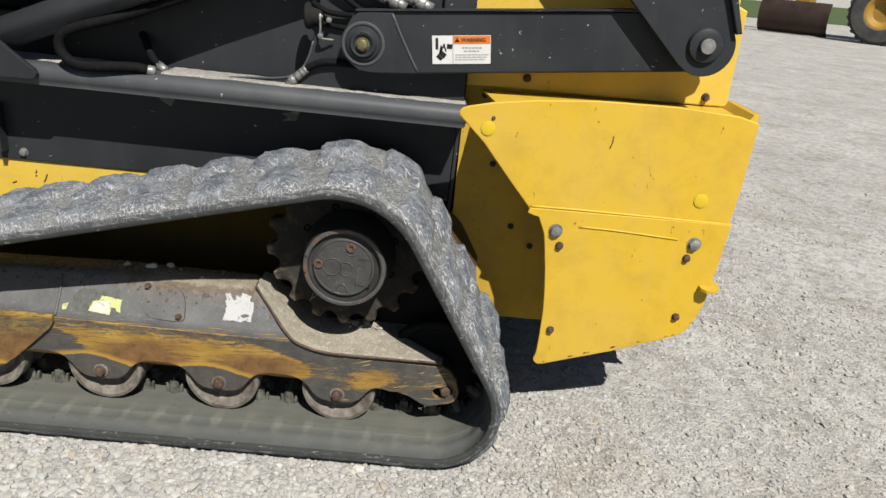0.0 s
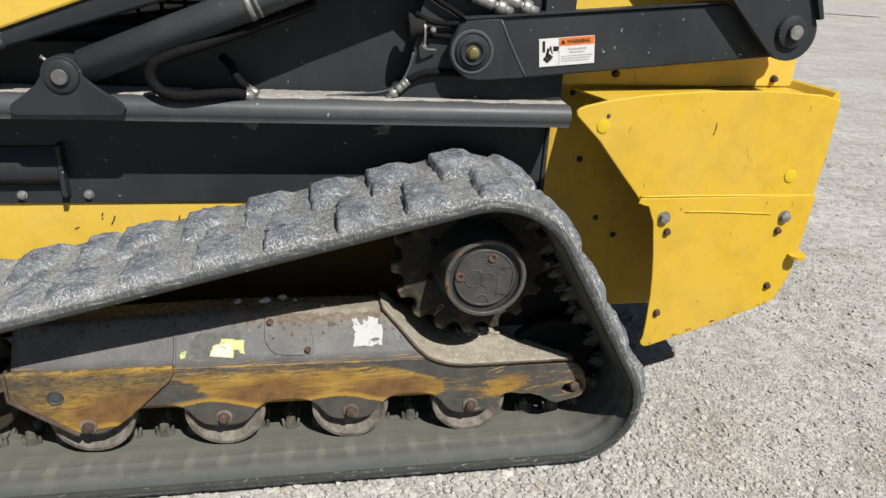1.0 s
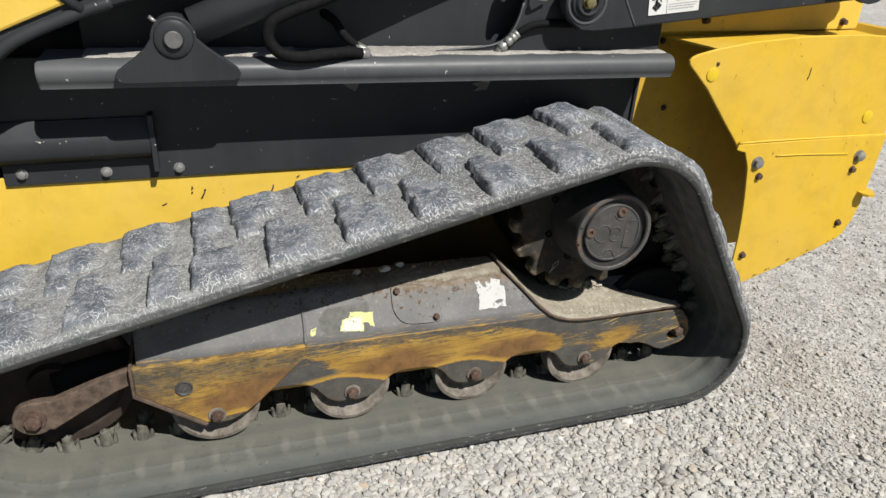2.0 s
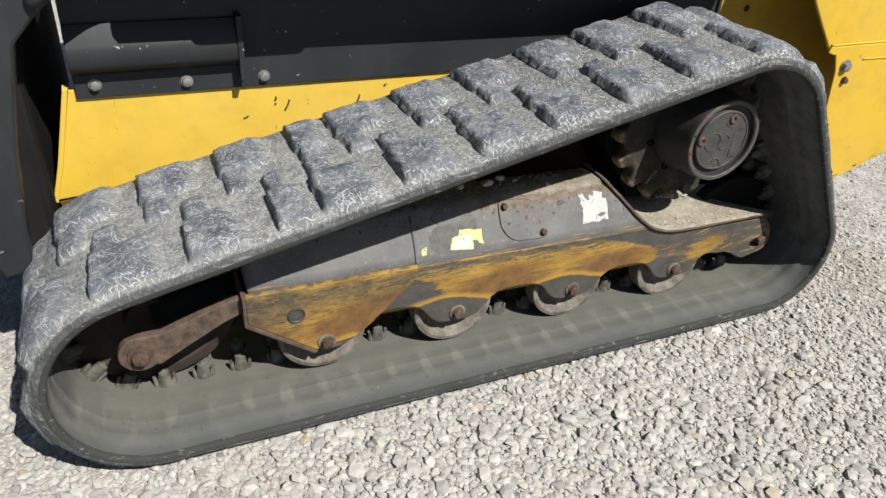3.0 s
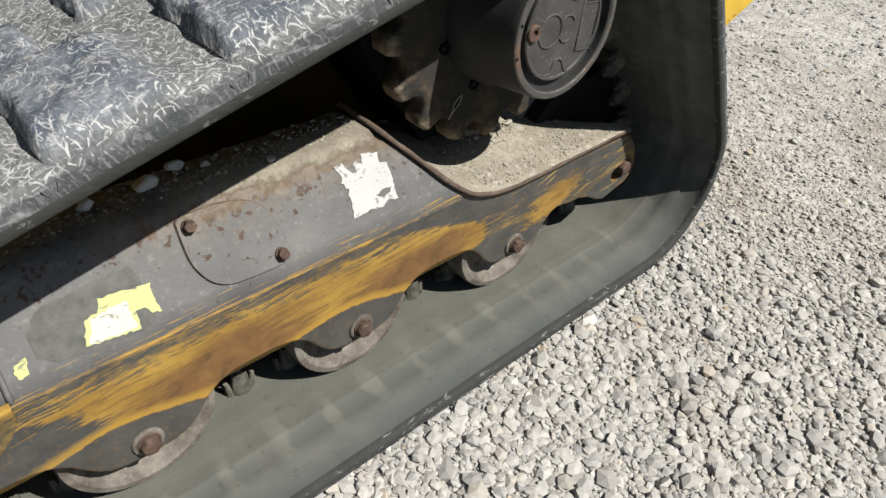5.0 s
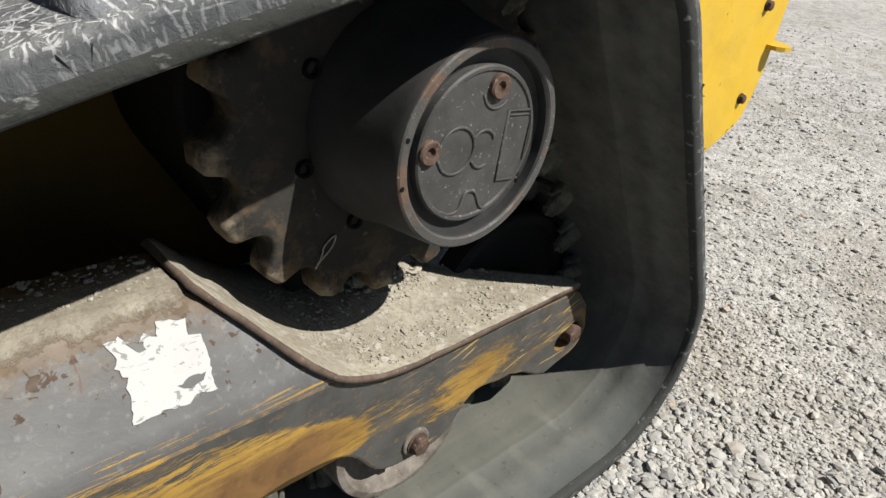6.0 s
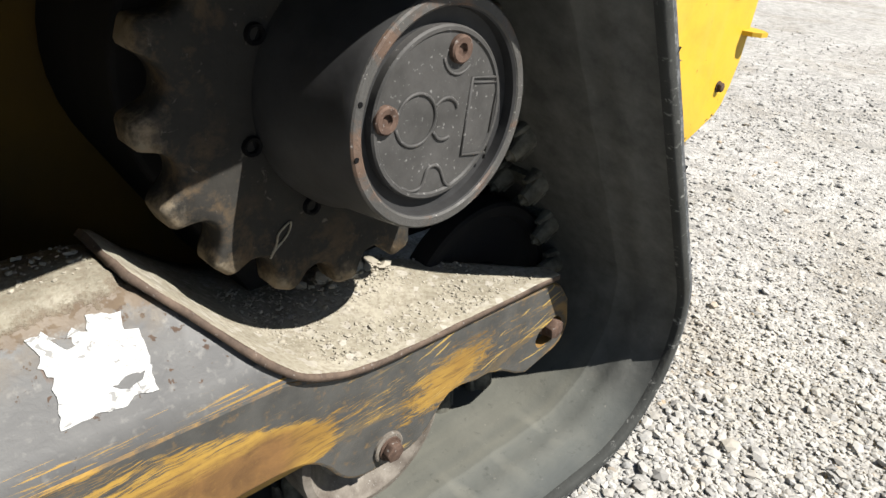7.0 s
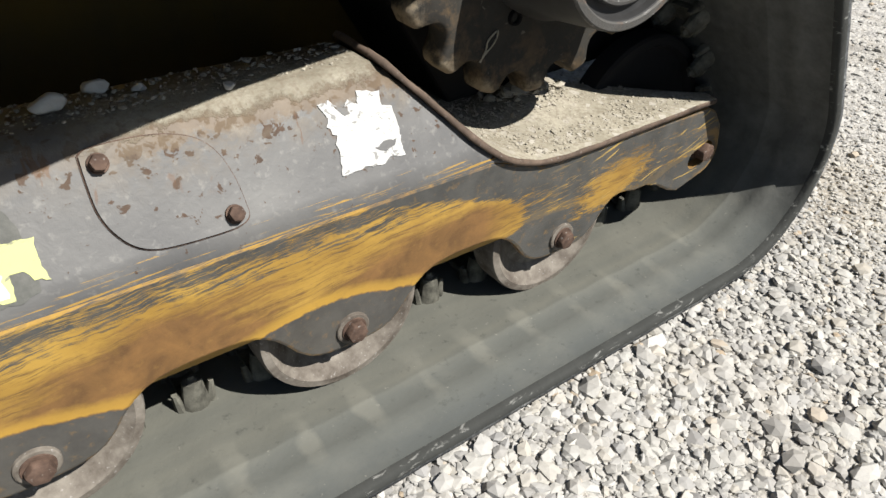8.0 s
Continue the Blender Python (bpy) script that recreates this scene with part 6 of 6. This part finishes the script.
# ---- loose stones ----
def stones_mesh(name, x, y, z, radius, seed, material=None):
    """Angular stones, each an uneven chipped block, as one mesh."""
    g = np.random.default_rng(seed)
    n = len(x)
    bm = bmesh.new()
    bmesh.ops.create_icosphere(bm, subdivisions=1, radius=1.0)
    base = np.array([v.co[:] for v in bm.verts])
    base /= (np.abs(base) ** 4).sum(1, keepdims=True) ** 0.25
    tri = np.array([[v.index for v in f.verts] for f in bm.faces])
    bm.free()
    shape = base[None] * g.uniform(0.80, 1.10, (n, 12, 1)) * g.uniform(0.84, 1.10, (n, 12, 3)) * np.stack([g.uniform(0.9, 1.35, n), g.uniform(0.8, 1.1, n), g.uniform(0.45, 0.80, n)], 1)[:, None]
    a, b = g.uniform(0, 2 * np.pi, n), g.normal(0, 0.38, n)
    ca, sa, cb, sb = np.cos(a), np.sin(a), np.cos(b), np.sin(b)
    px, py, pz = shape[..., 0], shape[..., 1], shape[..., 2]
    py, pz = py * cb[:, None] - pz * sb[:, None], py * sb[:, None] + pz * cb[:, None]
    px, py = px * ca[:, None] - py * sa[:, None], px * sa[:, None] + py * ca[:, None]
    co = np.stack([px, py, pz], -1) * radius[:, None, None] + np.stack([x, y, z], -1)[:, None]
    faces = (tri[None] + 12 * np.arange(n)[:, None, None]).reshape(-1, 3)
    me = bpy.data.meshes.new(name)
    me.vertices.add(12 * n)
    me.vertices.foreach_set("co", co.reshape(-1).astype(np.float32))
    me.loops.add(faces.size)
    me.loops.foreach_set("vertex_index", faces.reshape(-1).astype(np.int32))
    me.polygons.add(len(faces))
    me.polygons.foreach_set("loop_start", np.arange(0, faces.size, 3, dtype=np.int32))
    me.update(calc_edges=True)
    me.shade_flat()
    me.materials.append(material or STONE)
    return new(name, me)


def strew(count, x0, x1, y0, y1, size, spread, seed, low, high, thin=None, sunk=0.0):
    g = np.random.default_rng(seed)
    x, y = g.uniform(x0, x1, count), g.uniform(y0, y1, count)
    r = np.clip(size * np.exp(g.normal(0, spread, count)), low, high) * np.clip(1.08 - 0.42 * (x + 0.1), 0.62, 1.08)
    keep = ~((x > -1.40) & (x < 0.33) & (y > -0.108) & (y < 0.31))
    if thin:
        keep &= g.uniform(0, 1, count) < thin(x, y)
    x, y, r = x[keep], y[keep], r[keep]
    return x, y, GROUND + r * (g.uniform(-0.15, 0.75, len(r)) - sunk), r


def patchy(x, y):
    """Loose stone lies thick beside the track and thins out over packed stretches."""
    f = np.array([noise.noise(Vector((a * 1.3, b * 1.3, 4.0))) for a, b in zip(x, y)])
    near = np.clip(0.95 - 0.45 * np.hypot(np.maximum(x - 0.4, 0) * 1.2, np.maximum(-0.8 - y, 0)), 0.10, 0.95)
    return np.clip(near + 0.75 * f, 0.06, 1.0) * np.clip(1.0 - (x - 0.35) * 0.8, 0.30, 1) * np.clip((1.75 - x) / 0.8, 0, 1) * np.clip((0.55 - y) / 0.45, 0.0, 1) * np.clip((x + 3.2) / 1.2, 0, 1) * np.clip((y + 2.1) / 0.9, 0, 1)


tagged(stones_mesh("loose_gravel", *strew(104000, -3.2, 1.75, -2.1, 0.55, 0.0056, 0.38, 5, 0.0030, 0.0145, patchy, 0.10), 6), "pale grey crushed limestone lying loose on the yard", "gravel", kind="stuff")
def beside(x, y):
    """Thick beside the track, fading out at the ends."""
    return np.clip((x + 2.0) / 0.4, 0, 1) * np.clip((0.80 - x) / 0.5, 0, 1) * np.clip((y + 1.15) / 0.5, 0, 1)


tagged(stones_mesh("loose_gravel", *strew(40000, -2.0, 1.15, -1.15, -0.10, 0.0055, 0.38, 15, 0.0030, 0.0150, beside, 0.05), 16), "pale grey crushed limestone heaped along the track", "gravel", kind="stuff")


def fines(x, y):
    """Small broken stone between the larger pieces, in drifts."""
    f = np.array([noise.noise(Vector((a * 2.1, b * 2.1, 9.0))) for a, b in zip(x, y)])
    return np.clip(0.75 + 0.9 * f, 0.1, 1.0) * np.clip((y + 1.25) / 0.4, 0, 1) * np.clip((1.5 - x) / 0.6, 0, 1)


tagged(stones_mesh("fine_gravel", *strew(62000, -1.5, 1.5, -1.25, 0.30, 0.0034, 0.25, 25, 0.0022, 0.0055, fines, 0.0), 26), "small chips of crushed limestone between the larger stones", "gravel", kind="stuff")


def thinning(x, y):
    """Fewer and fewer stones with distance, in drifts."""
    f = np.array([noise.noise(Vector((a * 0.9, b * 0.9, 7.0))) + 0.5 * noise.noise(Vector((a * 3.1, b * 3.1, 2.0))) for a, b in zip(x, y)])
    far = np.hypot(x - 0.6, (y + 0.4) * 0.8)
    return np.clip(0.62 * np.exp(-far * 0.62) * (1.0 + 1.7 * f), 0.03, 1.0) * np.where((x < 1.75) & (y < 0.55), 0.35 + 0.65 * np.clip(np.maximum((x - 0.95) / 0.8, (y - 0.1) / 0.45), 0, 1), 1.0)


tagged(stones_mesh("loose_gravel", *strew(190000, 0.5, 4.6, -2.1, 3.6, 0.0064, 0.42, 8, 0.0034, 0.016, thinning, 0.20), 9), "pale grey crushed limestone thinning out over the yard", "gravel", kind="stuff")


def guard_top(x, y):
    """Height of the grit on the guard."""
    return np.interp(x, gx, gz) - 0.0156 * x + 0.0035 + 0.020 * np.exp(-((x - 0.05) / 0.07) ** 2 - ((y - 0.135) / 0.05) ** 2)


def grit_on_guard():
    """Grains strewn over the guard, a heap of chips under the teeth, and grains along the flat top of the frame."""
    g = np.random.default_rng(21)
    x, y = g.uniform(-0.11, 0.26, 3200), g.uniform(0.003, 0.185, 3200)
    keep = (y < 0.185 - np.clip(x - 0.09, 0, 1) * 0.95) & (y > 0.005 + np.clip(-x - 0.06, 0, 1) * 0.6)
    x, y = x[keep], y[keep]
    r = np.clip(0.0009 * np.exp(g.normal(0, 0.50, len(x))), 0.0005, 0.0038)
    hx, hy = g.normal(0.048, 0.026, 130), g.normal(0.142, 0.013, 130)
    hr = np.clip(0.0030 * np.exp(g.normal(0, 0.45, 130)), 0.0014, 0.0075)
    bx, by = g.normal(0.055, 0.022, 13), g.normal(0.138, 0.012, 13)
    br = g.uniform(0.006, 0.0105, 13)
    x, y, r = np.concatenate((x, hx, bx)), np.concatenate((y, hy, by)), np.concatenate((r, hr, br))
    z = guard_top(x, y) + 0.30 * r
    tx, ty = g.uniform(-0.95, -0.245, 1500), g.uniform(0.090, 0.146, 1500)
    tr = np.clip(0.0009 * np.exp(g.normal(0, 0.55, 1500)), 0.0005, 0.0036)
    tz = 0.4275 - 0.0156 * tx + np.minimum(0, tx + 0.62) * 0.04 + 0.2 * tr
    return np.append(x, tx), np.append(y, ty), np.append(z, tz), np.append(r, tr)


tagged(stones_mesh("loose_grit", *grit_on_guard(), 22, CRUMB), "pale grit and crumbs of stone lying on the guard", "grit", kind="stuff")


def chip_stone(x, y, z, r, seed):
    """One broken stone with blunt edges."""
    bm = bmesh.new()
    bmesh.ops.create_icosphere(bm, subdivisions=3, radius=1.0)
    rnd = random.Random(seed)
    cuts = [(Vector((rnd.gauss(0, 1), rnd.gauss(0, 1), rnd.gauss(0, 1))).normalized(), rnd.uniform(0.55, 0.85)) for _ in range(11)]
    for v in bm.verts:
        for way, far in cuts:
            over = v.co.dot(way) - far
            if over > 0:
                v.co -= way * over
        v.co += v.co.normalized() * 0.05 * noise.noise(v.co * 3 + Vector((seed, 0, 0)))
        v.co = Vector((v.co.x * 1.25 * r + x, v.co.y * r + y, v.co.z * 0.72 * r + z))
    return tagged(part("stone", smooth(bm, 28), STONE, None), "pale limestone chip lying on the track frame", "stone", "chips on the track frame")


for k, (x, y, r) in enumerate(((-0.487, 0.138, 0.0105), (-0.533, 0.117, 0.014), (-0.385, 0.086, 0.006), (-0.455, 0.122, 0.006), (-0.60, 0.12, 0.010))):
    chip_stone(x, y, 0.428 - 0.0156 * x + r * 0.40, r, 3 + k)


# ---- far side of the yard ----
def far_grass():
    n = Nodes("far_mown_grass", 0.9)
    return n.done(n.mix(n.noise(1.2, 6, 0.7), (0.05, 0.085, 0.025), (0.11, 0.15, 0.05)), 0.9)


GRASS = far_grass()
flat_sheet("grass_verge", GRASS, -80, 120, 31, 70, GROUND + 0.012, "mown green verge beyond the yard", "grass")
TYRE = steel("grey_tyre_rubber", (0.045, 0.045, 0.045), (0.10, 0.10, 0.095), 0.85, 0.0, 3)
OLDYEL = steel("faded_yellow_paint", (0.30, 0.17, 0.03), (0.46, 0.27, 0.05), 0.6, 0.0, 2)
BLADE = steel("brown_steel_blade", (0.035, 0.022, 0.016), (0.075, 0.05, 0.038), 0.6, 0.3, 2)
grader = thing("road_grader", "yellow road grader parked at the far side of the yard", "grader")


def far_wheel(x, y, r):
    w = part("tyre", lathe([(0.50 * r, -0.16), (0.56 * r, -0.24), (0.90 * r, -0.25), (0.985 * r, -0.20), (r, -0.12), (r, 0.12), (0.985 * r, 0.20), (0.9 * r, 0.25), (0.5 * r, 0.24)], x, r, 40, y), TYRE, grader, "grey ribbed tyre")
    part("rim", lathe([(0.0, -0.05), (0.30 * r, -0.06), (0.40 * r, -0.13), (0.46 * r, -0.20), (0.53 * r, -0.215), (0.56 * r, -0.20), (0.56 * r, 0.1), (0, 0.1)], x, r, 36, y), OLDYEL, w, "faded yellow rim")
    for k in range(26):
        a = 2 * math.pi * k / 26
        bm = bmesh.new()
        bmesh.ops.create_cube(bm, size=1, matrix=Matrix.Translation((x + 0.995 * r * math.cos(a), y, r + 0.995 * r * math.sin(a))) @ Matrix.Rotation(-a, 4, "Y") @ Matrix.Diagonal((0.05, 0.42, 0.09, 1)))
        part("tread_bar", bm, TYRE, w)


grader.matrix_world = pose(11.7, 19.6, GROUND, 0, 0, -36)
for x in (0.0, 1.95):
    far_wheel(x, 0.0, 0.86)
part("tandem_case", box(-0.25, 2.2, 0.28, 0.55, 0.6, 1.1, 0.05), OLDYEL, grader)
part("engine_housing", box(-0.6, 3.0, 0.6, 1.9, 1.15, 2.5, 0.08), OLDYEL, grader, "yellow engine housing")
part("main_beam", box(-6.0, -0.4, 1.0, 1.3, 1.5, 1.9, 0.04), OLDYEL, grader)
bowl = [(0.35, 0.02), (0.14, 0.18), (0.04, 0.45), (0.05, 0.72), (0.16, 0.95), (0.19, 0.94), (0.09, 0.71), (0.08, 0.45), (0.18, 0.2), (0.38, 0.04)]
blade = part("blade", run_x(bowl, -3.3, -1.35, 0.0), BLADE, grader, "dark brown curved steel blade")
part("blade_bracket", box(-2.4, -2.0, 0.3, 1.1, 0.8, 1.5, 0.04), OLDYEL, grader)
part("frame_rail", box(2.6, 5.0, 0.5, 0.8, 0.95, 1.25, 0.04), OLDYEL, grader)
